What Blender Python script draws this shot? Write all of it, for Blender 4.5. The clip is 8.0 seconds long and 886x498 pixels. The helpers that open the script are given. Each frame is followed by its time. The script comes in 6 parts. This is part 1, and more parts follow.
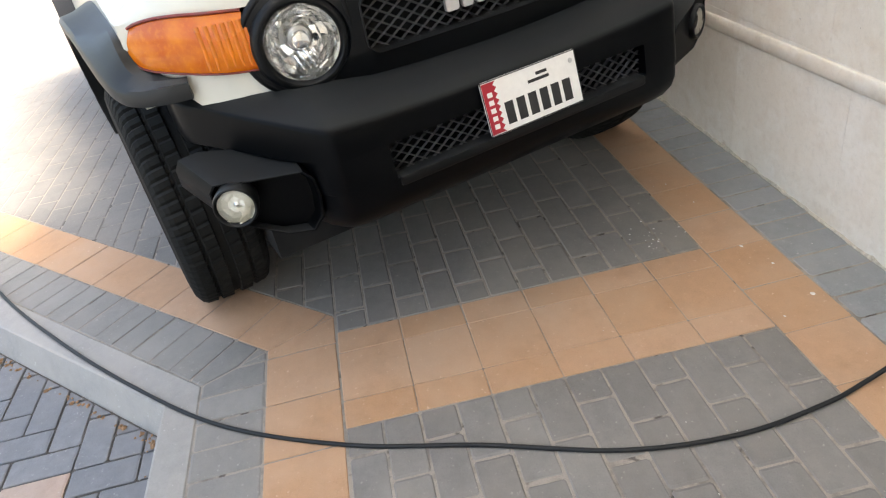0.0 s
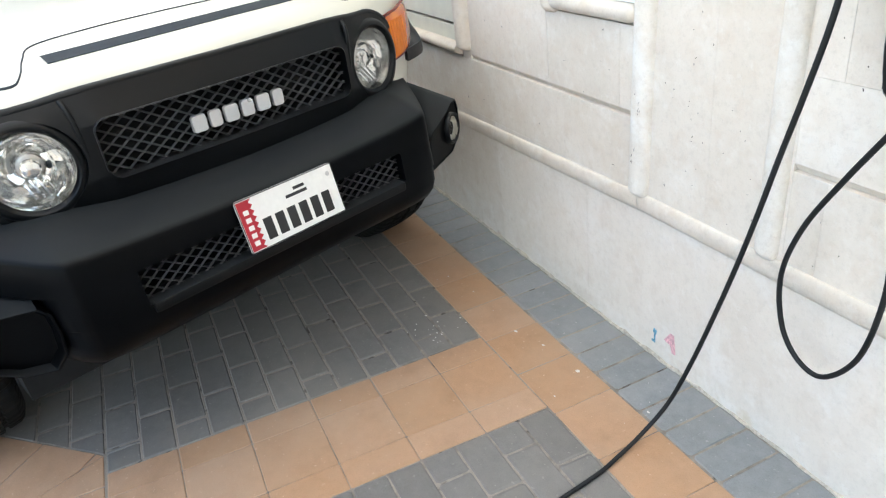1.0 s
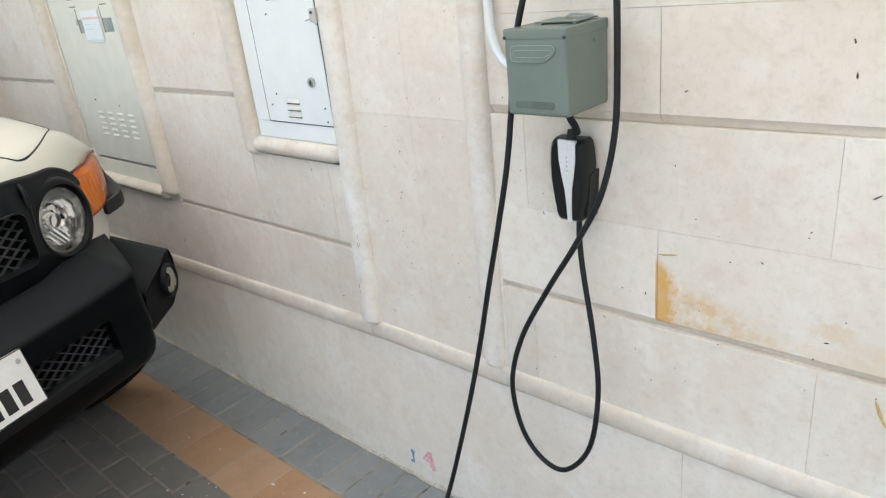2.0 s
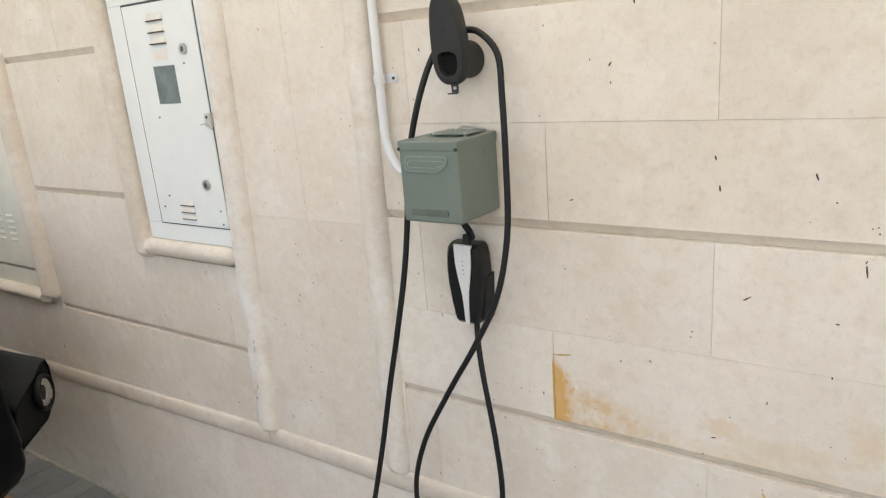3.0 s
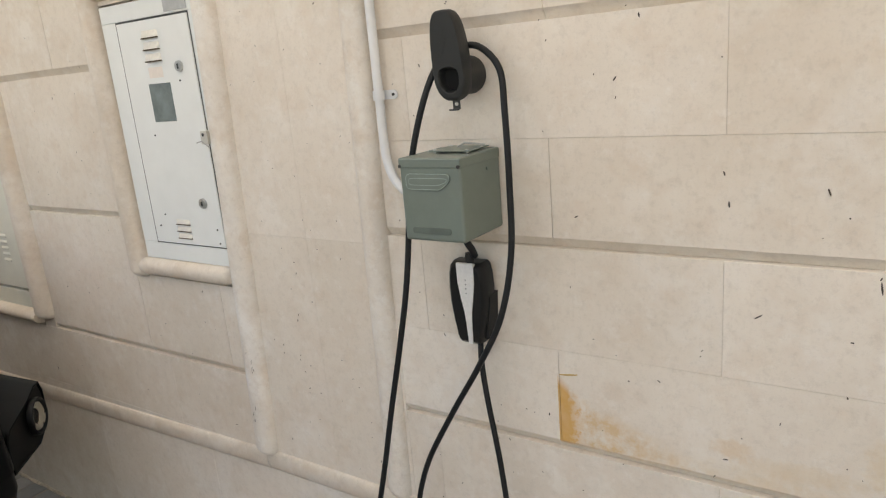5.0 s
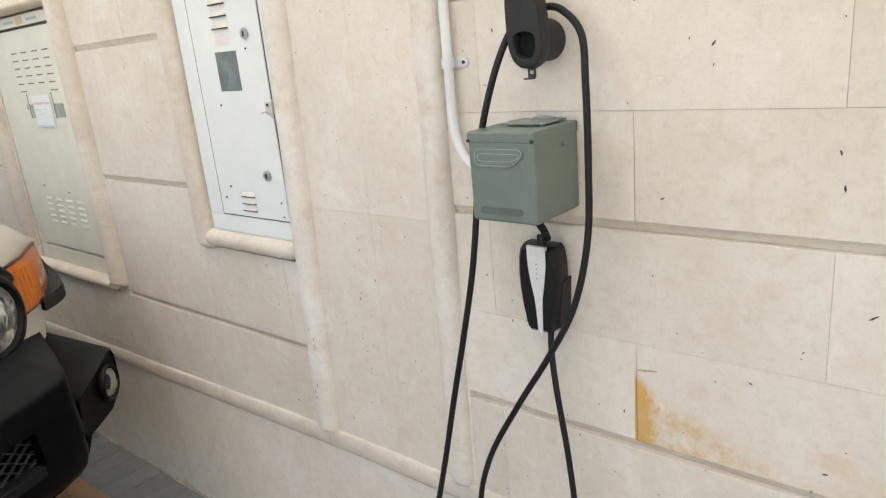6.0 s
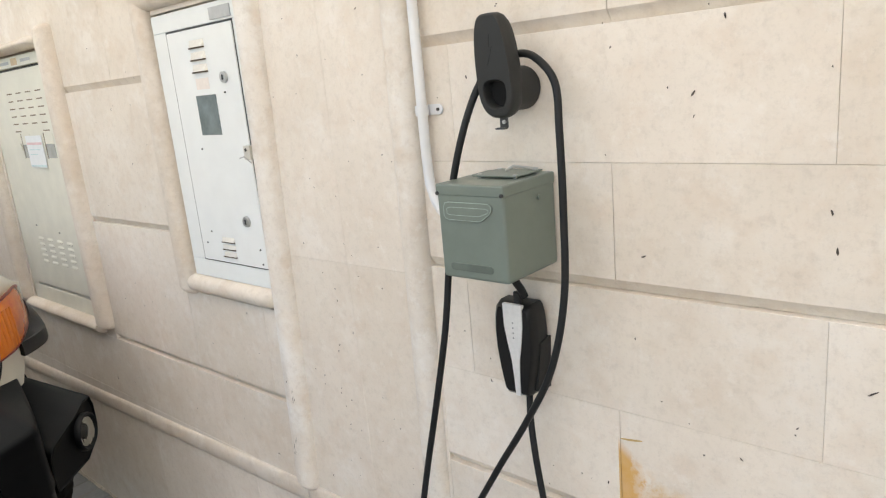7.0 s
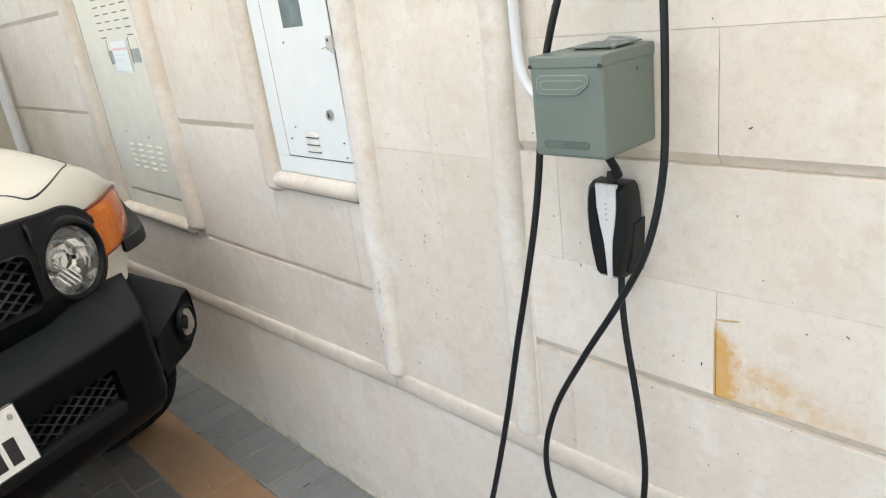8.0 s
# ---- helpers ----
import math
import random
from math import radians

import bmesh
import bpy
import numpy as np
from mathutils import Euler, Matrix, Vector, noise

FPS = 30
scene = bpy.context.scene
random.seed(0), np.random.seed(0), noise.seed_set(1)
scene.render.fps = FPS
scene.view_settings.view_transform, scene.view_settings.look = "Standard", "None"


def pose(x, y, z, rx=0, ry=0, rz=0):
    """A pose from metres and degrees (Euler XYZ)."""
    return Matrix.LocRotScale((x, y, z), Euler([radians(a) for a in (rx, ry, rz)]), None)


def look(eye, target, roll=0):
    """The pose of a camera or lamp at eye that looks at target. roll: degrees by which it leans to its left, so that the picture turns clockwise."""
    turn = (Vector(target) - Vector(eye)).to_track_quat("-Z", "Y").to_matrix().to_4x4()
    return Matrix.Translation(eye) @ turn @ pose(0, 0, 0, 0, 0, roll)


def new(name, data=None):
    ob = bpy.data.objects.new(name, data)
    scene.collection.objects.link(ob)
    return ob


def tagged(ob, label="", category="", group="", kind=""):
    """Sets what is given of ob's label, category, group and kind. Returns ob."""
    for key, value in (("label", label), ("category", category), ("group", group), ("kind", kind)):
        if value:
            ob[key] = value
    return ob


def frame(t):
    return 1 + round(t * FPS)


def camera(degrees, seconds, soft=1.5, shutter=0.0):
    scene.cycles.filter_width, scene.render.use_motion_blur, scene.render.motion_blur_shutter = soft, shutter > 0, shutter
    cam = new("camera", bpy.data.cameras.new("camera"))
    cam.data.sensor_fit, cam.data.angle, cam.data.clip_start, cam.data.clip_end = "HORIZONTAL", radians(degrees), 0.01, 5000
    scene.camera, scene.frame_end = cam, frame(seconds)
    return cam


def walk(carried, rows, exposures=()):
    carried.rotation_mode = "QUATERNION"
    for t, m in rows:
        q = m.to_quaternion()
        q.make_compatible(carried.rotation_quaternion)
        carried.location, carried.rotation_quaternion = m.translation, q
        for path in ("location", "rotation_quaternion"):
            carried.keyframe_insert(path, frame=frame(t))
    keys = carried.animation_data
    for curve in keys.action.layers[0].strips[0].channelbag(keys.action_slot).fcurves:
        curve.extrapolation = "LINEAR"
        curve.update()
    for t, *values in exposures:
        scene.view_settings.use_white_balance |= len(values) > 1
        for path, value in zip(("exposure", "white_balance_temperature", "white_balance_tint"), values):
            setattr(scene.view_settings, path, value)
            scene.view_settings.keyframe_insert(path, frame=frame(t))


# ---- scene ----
cam = camera(65.4, 8.0, soft=1.2)
PATH = [
    (0, (0.544, -1.393, 1.382), (-1.122, -1.256, 0.285), -11.2),
    (0.5, (0.564, -1.292, 1.414), (-1.078, -0.795, 0.386), -8.3),
    (1, (0.574, -1.212, 1.422), (-1.056, -0.562, 0.462), -7.7),
    (1.5, (0.551, -1.16, 1.446), (-0.926, -0.185, 0.514), -8.0),
    (2, (0.537, -1.15, 1.484), (-0.742, 0.184, 0.719), -6.5),
    (2.1, (0.535, -1.143, 1.492), (-0.724, 0.235, 0.774), -6.1),
    (2.2, (0.531, -1.141, 1.513), (-0.676, 0.293, 0.815), -5.9),
    (3.3, (0.547, -1.133, 1.513), (-0.538, 0.471, 1.013), -4.5),
    (3.5, (0.544, -1.141, 1.518), (-0.527, 0.479, 1.042), -4.7),
    (4, (0.539, -1.135, 1.525), (-0.522, 0.491, 1.043), -5.2),
    (5.3, (0.505, -1.107, 1.513), (-0.591, 0.485, 0.999), -5.0),
    (5.5, (0.493, -1.097, 1.525), (-0.612, 0.491, 1.019), -4.9),
    (6, (0.47, -1.041, 1.507), (-0.776, 0.415, 0.935), -5.4),
    (6.5, (0.477, -0.992, 1.527), (-0.847, 0.426, 1.04), -5.9),
    (7, (0.481, -0.932, 1.519), (-0.81, 0.519, 1.043), -5.3),
    (7.5, (0.474, -0.919, 1.511), (-0.799, 0.534, 0.994), -5.5),
    (8, (0.455, -0.966, 1.468), (-0.948, 0.281, 0.779), -7.7),
]
EXPOSURES = [(0.0, 2.35, 7700, 8), (0.5, 2.79, 7000, 4), (1.0, 2.57, 7000, 4), (1.5, 2.36, 7250, 5), (2.0, 2.1, 7300, 5), (3.5, 1.74, 8500, 10), (4.0, 1.6, 8600, 10), (5.5, 1.55, 8350, 10), (6.0, 1.91, 8000, 8), (6.5, 1.90, 7950, 8), (7.0, 1.96, 8050, 9), (7.5, 1.78, 8100, 9), (8.0, 2.19, 7600, 6)]
walk(cam, [(t, look(eye, target, roll)) for t, eye, target, roll in PATH], EXPOSURES)

# ---- light: open sky, sun behind the house, an added unseen canopy over the parking bay ----
SUN_EL, SUN_AZ = 64.0, 20.0      # degrees; azimuth from +y towards +x
world = bpy.data.worlds.new("sky")
scene.world = world
world.use_nodes = True
wn = world.node_tree
sky = wn.nodes.new("ShaderNodeTexSky")
sky.sky_type, sky.sun_disc = "NISHITA", False
sky.sun_elevation, sky.sun_rotation = radians(SUN_EL), radians(SUN_AZ)
sky.dust_density = 4.0
wn.links.new(sky.outputs[0], wn.nodes["Background"].inputs[0])
wn.nodes["Background"].inputs[1].default_value = 0.17
sun = new("sun", bpy.data.lights.new("sun", "SUN"))
sun.data.energy, sun.data.angle, sun.data.color = 2.7, radians(20.0), (1.0, 0.98, 0.955)
sun.matrix_world = look((math.sin(radians(SUN_AZ)) * math.cos(radians(SUN_EL)) * 20, math.cos(radians(SUN_AZ)) * math.cos(radians(SUN_EL)) * 20, math.sin(radians(SUN_EL)) * 20), (0, 0, 0))

# ---- materials ----
class Nodes:
    def __init__(self, name):
        self.mat = bpy.data.materials.new(name)
        self.mat.use_nodes = True
        self.t = self.mat.node_tree
        self.p = self.t.nodes["Principled BSDF"]
        self.out = self.t.nodes["Material Output"]

    def add(self, kind, **kw):
        n = self.t.nodes.new("ShaderNode" + kind)
        for k, v in kw.items():
            n.inputs[k.replace("_", " ")].default_value = v
        return n

    def link(self, a, b):
        self.t.links.new(a, b)

    def coords(self, scale=(1, 1, 1), space="world"):
        if space == "world":
            c = self.add("NewGeometry").outputs["Position"]
        else:
            c = self.add("TexCoord").outputs["Object"]
        m = self.add("Mapping")
        m.inputs["Scale"].default_value = scale
        self.link(c, m.inputs["Vector"])
        return m.outputs["Vector"]

    def noise(self, vec, scale, detail=4.0, rough=0.55):
        n = self.add("TexNoise", Scale=scale, Detail=detail, Roughness=rough)
        self.link(vec, n.inputs["Vector"])
        return n.outputs["Fac"]

    def ramp(self, fac, a, b, lo=0.0, hi=1.0):
        m = self.add("MapRange")
        m.inputs["From Min"].default_value, m.inputs["From Max"].default_value = lo, hi
        m.inputs["To Min"].default_value, m.inputs["To Max"].default_value = a, b
        self.link(fac, m.inputs["Value"])
        return m.outputs["Result"]

    def mix(self, fac, a, b, mode="MIX"):
        m = self.add("Mix")
        m.data_type, m.blend_type = "RGBA", mode
        if isinstance(fac, (int, float)):
            m.inputs[0].default_value = fac
        else:
            self.link(fac, m.inputs[0])
        for sock, v in ((m.inputs[6], a), (m.inputs[7], b)):
            if isinstance(v, tuple):
                sock.default_value = (*v, 1)
            else:
                self.link(v, sock)
        return m.outputs[2]

    def math(self, op, a, b=0.0):
        m = self.add("Math")
        m.operation = op
        for sock, v in ((m.inputs[0], a), (m.inputs[1], b)):
            if isinstance(v, (int, float)):
                sock.default_value = v
            else:
                self.link(v, sock)
        return m.outputs[0]

    def bump(self, height, strength, dist):
        b = self.add("Bump", Strength=strength, Distance=dist)
        self.link(height, b.inputs["Height"])
        self.link(b.outputs[0], self.p.inputs["Normal"])

    def color(self, c):
        if isinstance(c, tuple):
            self.p.inputs["Base Color"].default_value = (*c, 1)
        else:
            self.link(c, self.p.inputs["Base Color"])

    def set(self, **kw):
        for k, v in kw.items():
            k = k.replace("_", " ")
            if isinstance(v, (int, float)):
                self.p.inputs[k].default_value = v
            else:
                self.link(v, self.p.inputs[k])


def hsv_shift(n, col, amount):
    """Varies a colour's value a little from piece to piece."""
    r = n.add("ObjectInfo").outputs["Random"]
    h = n.add("HueSaturation")
    n.link(n.ramp(r, 1 - amount, 1 + amount), h.inputs["Value"])
    n.link(n.ramp(r, 1.06, 0.94), h.inputs["Saturation"])
    n.link(col, h.inputs["Color"])
    return h.outputs[0]


def simple(name, col, rough, metal=0.0, grain=60.0, vary=0.12, bump=0.0, spec=0.5):
    n = Nodes(name)
    v = n.coords(space="object")
    f = n.noise(v, grain, 5)
    g = n.noise(v, grain * 0.12, 3)
    dark = tuple(c * (1 - vary) for c in col)
    lite = tuple(min(1.0, c * (1 + vary)) for c in col)
    c1 = n.mix(n.ramp(f, 0, 1, 0.3, 0.7), dark, lite)
    n.color(n.mix(n.ramp(g, 0.0, 0.35, 0.4, 0.7), c1, dark))
    n.set(Roughness=n.ramp(g, max(0.03, rough - 0.06), min(1.0, rough + 0.08), 0.3, 0.7), Metallic=metal)
    n.p.inputs["Specular IOR Level"].default_value = spec
    if bump:
        n.bump(f, bump, 0.001)
    return n.mat


def limestone(name, base, light, warm, stain=False, spots=()):
    n = Nodes(name)
    w = n.coords()
    cloud = n.noise(w, 2.2, 6, 0.6)
    mott = n.noise(w, 14.0, 6, 0.65)
    fine = n.noise(w, 160.0, 4, 0.6)
    streak = n.noise(n.coords((26, 26, 2.5)), 1.0, 4, 0.6)
    c = n.mix(n.ramp(cloud, 0, 1, 0.36, 0.64), base, light)
    c = n.mix(n.ramp(mott, 0, 0.5, 0.50, 0.70), c, warm)
    c = n.mix(n.ramp(n.noise(w, 5.0, 8, 0.72), 0, 0.75, 0.52, 0.64), c, (light[0] * 1.04, light[1] * 1.07, light[2] * 1.11))
    c = n.mix(n.ramp(streak, 0, 0.08, 0.55, 0.8), c, tuple(x * 0.8 for x in base))
    c = n.mix(n.ramp(fine, 0.0, 0.32, 0.54, 0.78), c, tuple(x * 0.7 for x in base))
    # worn grain: small duller and chalkier patches
    c = n.mix(n.ramp(n.noise(w, 48.0, 7, 0.78), 0, 0.40, 0.50, 0.66), c, tuple(x * 0.80 for x in base))
    c = n.mix(n.ramp(n.noise(w, 21.0, 8, 0.78), 0, 0.50, 0.54, 0.64), c, (light[0] * 1.03, light[1] * 1.06, light[2] * 1.10))
    c = hsv_shift(n, c, 0.035)
    if stain:
        # ochre rust stain beside one vertical joint: a solid strip, a ragged patch, a pale trail along the course's foot
        sep = n.add("SeparateXYZ")
        n.link(n.add("NewGeometry").outputs["Position"], sep.inputs[0])
        px, pz = sep.outputs["X"], sep.outputs["Z"]
        here = n.math("MULTIPLY", n.math("GREATER_THAN", px, -0.004), n.math("MULTIPLY", n.ramp(pz, 0.0, 1.0, 0.774, 0.786), n.math("LESS_THAN", pz, 0.972)))
        rag = n.noise(w, 34.0, 7, 0.70)
        soft_ = n.noise(w, 11.0, 5, 0.6)
        wob = n.math("ADD", px, n.ramp(rag, -0.022, 0.022, 0.3, 0.7))
        strip_ = n.math("MULTIPLY", n.ramp(wob, 1.0, 0.0, 0.022, 0.036), n.ramp(n.math("ADD", pz, n.math("MULTIPLY", px, 0.9)), 1.0, 0.0, 0.900, 0.925))
        fall = n.math("ADD", pz, n.math("MULTIPLY", px, 0.36))
        patch_ = n.math("MULTIPLY", n.ramp(fall, 1.0, 0.0, 0.875, 0.905), n.ramp(px, 1.0, 0.0, 0.10, 0.33))
        patch_ = n.math("MULTIPLY", patch_, n.ramp(rag, 0.0, 0.60, 0.40, 0.60))
        trail = n.math("MULTIPLY", n.ramp(n.math("ADD", pz, n.ramp(soft_, -0.03, 0.03, 0.3, 0.7)), 1.0, 0.0, 0.785, 0.825), n.ramp(px, 0.25, 0.55, 0.1, 0.5))
        c = n.mix(n.math("MULTIPLY", n.math("MULTIPLY", trail, here), n.ramp(rag, 0.25, 1.0, 0.4, 0.6)), c, (0.66, 0.49, 0.29))
        c = n.mix(n.math("MULTIPLY", patch_, here), c, (0.62, 0.36, 0.10))
        c = n.mix(n.math("MULTIPLY", n.math("MULTIPLY", strip_, here), n.ramp(soft_, 0.72, 0.9, 0.35, 0.6)), c, (0.63, 0.34, 0.085))
    for sx, sz, rx, rz, col in spots:
        # a small soft stain with a ragged edge
        sep = n.add("SeparateXYZ")
        n.link(n.add("NewGeometry").outputs["Position"], sep.inputs[0])
        ex = n.math("DIVIDE", n.math("SUBTRACT", sep.outputs["X"], sx), rx)
        ez = n.math("DIVIDE", n.math("SUBTRACT", sep.outputs["Z"], sz), rz)
        d = n.math("ADD", n.math("MULTIPLY", ex, ex), n.math("MULTIPLY", ez, ez))
        d = n.math("ADD", d, n.ramp(n.noise(w, 60.0, 5, 0.7), -0.7, 0.7, 0.3, 0.7))
        c = n.mix(n.ramp(d, 0.34, 0.0, 0.1, 1.3), c, col)
    n.color(c)
    n.set(Roughness=n.ramp(mott, 0.62, 0.85, 0.3, 0.7))
    h = n.math("ADD", n.math("MULTIPLY", mott, 0.6), n.math("MULTIPLY", fine, 0.25))
    n.bump(h, 0.35, 0.003)
    return n.mat


STONE = limestone("limestone", (0.69, 0.61, 0.52), (0.77, 0.70, 0.615), (0.66, 0.545, 0.44), stain=True, spots=((0.315, 0.842, 0.035, 0.020, (0.62, 0.38, 0.16)), (0.535, 0.865, 0.030, 0.045, (0.66, 0.47, 0.25)), (0.42, 0.825, 0.10, 0.018, (0.66, 0.50, 0.32))))
MOULD = limestone("moulding_stone", (0.63, 0.55, 0.46), (0.72, 0.65, 0.565), (0.60, 0.49, 0.385))
PEEL = limestone("worn_moulding", (0.68, 0.61, 0.53), (0.79, 0.745, 0.68), (0.60, 0.49, 0.385))
BASE_STONE = limestone("base_stone", (0.70, 0.63, 0.55), (0.77, 0.705, 0.63), (0.63, 0.54, 0.45), spots=((-0.43, 0.018, 0.030, 0.026, (0.52, 0.38, 0.20)), (-1.79, 0.012, 0.020, 0.020, (0.36, 0.19, 0.12)), (-1.15, 0.03, 0.10, 0.03, (0.55, 0.46, 0.36))))
GROUT = simple("grout", (0.50, 0.42, 0.33), 0.9, grain=200, bump=0.3)


def paver_mat(name, a, b, dust, vary=0.05):
    n = Nodes(name)
    w = n.coords()
    f = n.noise(w, 260.0, 4, 0.7)
    m = n.noise(w, 26.0, 6, 0.65)
    patch = n.noise(w, 9.0, 6, 0.7)
    big = n.noise(w, 2.4, 5, 0.62)
    c = n.mix(n.ramp(m, 0, 1, 0.32, 0.68), a, b)
    c = n.mix(n.ramp(f, 0, 0.45, 0.5, 0.75), c, tuple(x * 0.6 for x in a))
    c = n.mix(n.ramp(patch, 0, 0.38, 0.52, 0.72), c, tuple(x * 0.68 for x in a))
    c = n.mix(n.ramp(big, 0.0, 0.7, 0.42, 0.70), c, dust)
    c = hsv_shift(n, c, vary)
    # stray grains of light sand and mortar
    grit = n.noise(w, 75.0, 3, 0.5)
    c = n.mix(n.math("MULTIPLY", n.ramp(grit, 0.0, 0.5, 0.66, 0.72), n.ramp(patch, 0.2, 1.0, 0.35, 0.6)), c, tuple(min(1.0, x * 1.3 + 0.08) for x in dust))
    n.color(c)
    n.set(Roughness=n.ramp(m, 0.66, 0.9, 0.3, 0.7))
    n.bump(n.math("ADD", n.math("MULTIPLY", f, 0.5), m), 0.7, 0.0022)
    return n.mat


def sand_mat():
    """Joint filling: pale sand in some stretches, dark dirt in others."""
    n = Nodes("joint_sand")
    w = n.coords()
    big = n.noise(w, 2.1, 4, 0.6)
    mid = n.noise(w, 22.0, 4, 0.6)
    fine = n.noise(w, 350.0, 4, 0.6)
    c = n.mix(n.ramp(n.math("ADD", n.math("MULTIPLY", big, 0.6), n.math("MULTIPLY", mid, 0.4)), 0, 1, 0.40, 0.52), (0.165, 0.150, 0.132), (0.315, 0.280, 0.240))
    c = n.mix(n.ramp(n.noise(w, 16.0, 3, 0.5), 0, 0.8, 0.62, 0.68), c, (0.035, 0.031, 0.027))
    n.color(n.mix(n.ramp(fine, 0, 0.5, 0.45, 0.7), c, (0.18, 0.155, 0.13)))
    n.set(Roughness=0.95)
    n.bump(fine, 0.6, 0.002)
    return n.mat


PAVER_GREY = paver_mat("grey_paver", (0.156, 0.147, 0.137), (0.200, 0.190, 0.178), (0.245, 0.224, 0.200), 0.07)
PAVER_SOLDIER = paver_mat("soldier_paver", (0.200, 0.211, 0.219), (0.255, 0.267, 0.275), (0.290, 0.284, 0.274), 0.07)
PAVER_BORDER = paver_mat("outer_soldier_paver", (0.182, 0.175, 0.164), (0.228, 0.219, 0.205), (0.275, 0.260, 0.240), 0.07)
PAVER_ORANGE = paver_mat("orange_paver", (0.40, 0.235, 0.135), (0.455, 0.275, 0.165), (0.45, 0.31, 0.212), 0.03)
PAVER_ROAD = paver_mat("road_paver", (0.135, 0.143, 0.155), (0.185, 0.193, 0.206), (0.21, 0.205, 0.20), 0.08)
ROAD_DIRT = simple("road_joint_dirt", (0.085, 0.078, 0.07), 0.95, grain=200, bump=0.5, vary=0.4)
PAVER_PINK = paver_mat("pink_paver", (0.34, 0.25, 0.20), (0.40, 0.30, 0.245), (0.38, 0.32, 0.28))
KERB_MAT = paver_mat("kerb_concrete", (0.24, 0.238, 0.23), (0.32, 0.31, 0.295), (0.37, 0.345, 0.315), 0.03)
SAND = sand_mat()
CEMENT = simple("cement_fillet", (0.52, 0.46, 0.385), 0.95, grain=90, bump=0.5, vary=0.3)
GROUND_MAT = paver_mat("dusty_ground", (0.17, 0.162, 0.15), (0.22, 0.208, 0.19), (0.26, 0.238, 0.21))


def canopy_fabric():
    n = Nodes("shade_fabric")
    n.t.nodes.remove(n.p)
    d = n.add("BsdfDiffuse")
    d.inputs[0].default_value = (0.72, 0.72, 0.71, 1)
    t = n.add("BsdfTranslucent")
    t.inputs[0].default_value = (0.56, 0.565, 0.57, 1)
    mx = n.add("MixShader", Fac=0.45)
    n.link(d.outputs[0], mx.inputs[1])
    n.link(t.outputs[0], mx.inputs[2])
    n.link(mx.outputs[0], n.out.inputs[0])
    return n.mat


ROOF_MAT = canopy_fabric()
BOUNCE_WALL_MAT = simple("bounce_wall_plaster", (0.76, 0.73, 0.67), 0.9, grain=20, bump=0.2)
FAR_WALL = simple("far_wall_plaster", (0.50, 0.49, 0.41), 0.9, grain=20, bump=0.2)


def car_paint():
    """Cream-white enamel with a faint even film of dust."""
    n = Nodes("cream_white_paint")
    v = n.coords(space="object")
    n.color((0.616, 0.606, 0.530))
    n.set(Roughness=n.ramp(n.noise(v, 240.0, 3), 0.30, 0.36, 0.3, 0.7))
    n.p.inputs["Coat Weight"].default_value = 0.45
    n.p.inputs["Coat Roughness"].default_value = 0.12
    return n.mat


def clear_glass(name, tint=(1, 1, 1), gloss_rough=0.03):
    n = Nodes(name)
    n.t.nodes.remove(n.p)
    tr = n.add("BsdfTransparent")
    tr.inputs[0].default_value = (*tint, 1)
    gl = n.add("BsdfGlossy", Roughness=gloss_rough)
    fr = n.add("Fresnel", IOR=1.5)
    mx = n.add("MixShader")
    n.link(fr.outputs[0], mx.inputs[0])
    n.link(tr.outputs[0], mx.inputs[1])
    n.link(gl.outputs[0], mx.inputs[2])
    n.link(mx.outputs[0], n.out.inputs[0])
    return n.mat


def lens_orange():
    """Amber plastic: redder where it is thick, with faint moulded mottling."""
    n = Nodes("amber_lens")
    v = n.coords((1, 1, 1), "object")
    big = n.noise(v, 14.0, 3, 0.5)
    fine = n.noise(v, 90.0, 4, 0.6)
    c = n.mix(n.ramp(big, 0, 1, 0.35, 0.65), (0.50, 0.088, 0.003), (0.64, 0.165, 0.005))
    n.color(n.mix(n.ramp(fine, 0, 0.4, 0.5, 0.7), c, (0.70, 0.22, 0.010)))
    n.set(Roughness=0.26)
    n.p.inputs["Specular IOR Level"].default_value = 0.3
    n.p.inputs["Coat Weight"].default_value = 0.4
    n.p.inputs["Coat Roughness"].default_value = 0.06
    n.bump(big, 0.1, 0.004)
    return n.mat


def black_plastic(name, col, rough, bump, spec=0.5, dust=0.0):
    """Grained black plastic; dust pales faces that look up: settled dust plus painted sky sheen."""
    n = Nodes(name)
    v = n.coords(space="object")
    f = n.noise(v, 420.0, 3, 0.6)
    g = n.noise(v, 5.0, 4, 0.6)
    c = n.mix(n.ramp(g, 0, 1, 0.35, 0.7), col, tuple(x * 1.5 + 0.0004 for x in col))
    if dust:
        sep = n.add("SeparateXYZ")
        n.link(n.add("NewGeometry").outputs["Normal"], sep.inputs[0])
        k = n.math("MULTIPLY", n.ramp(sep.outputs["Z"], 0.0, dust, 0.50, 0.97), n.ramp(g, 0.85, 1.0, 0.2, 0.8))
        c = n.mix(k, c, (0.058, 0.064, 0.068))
    n.color(c)
    n.set(Roughness=n.ramp(g, rough - 0.03, rough + 0.04, 0.2, 0.8))
    n.p.inputs["Specular IOR Level"].default_value = spec
    n.bump(f, bump, 0.0008)
    return n.mat


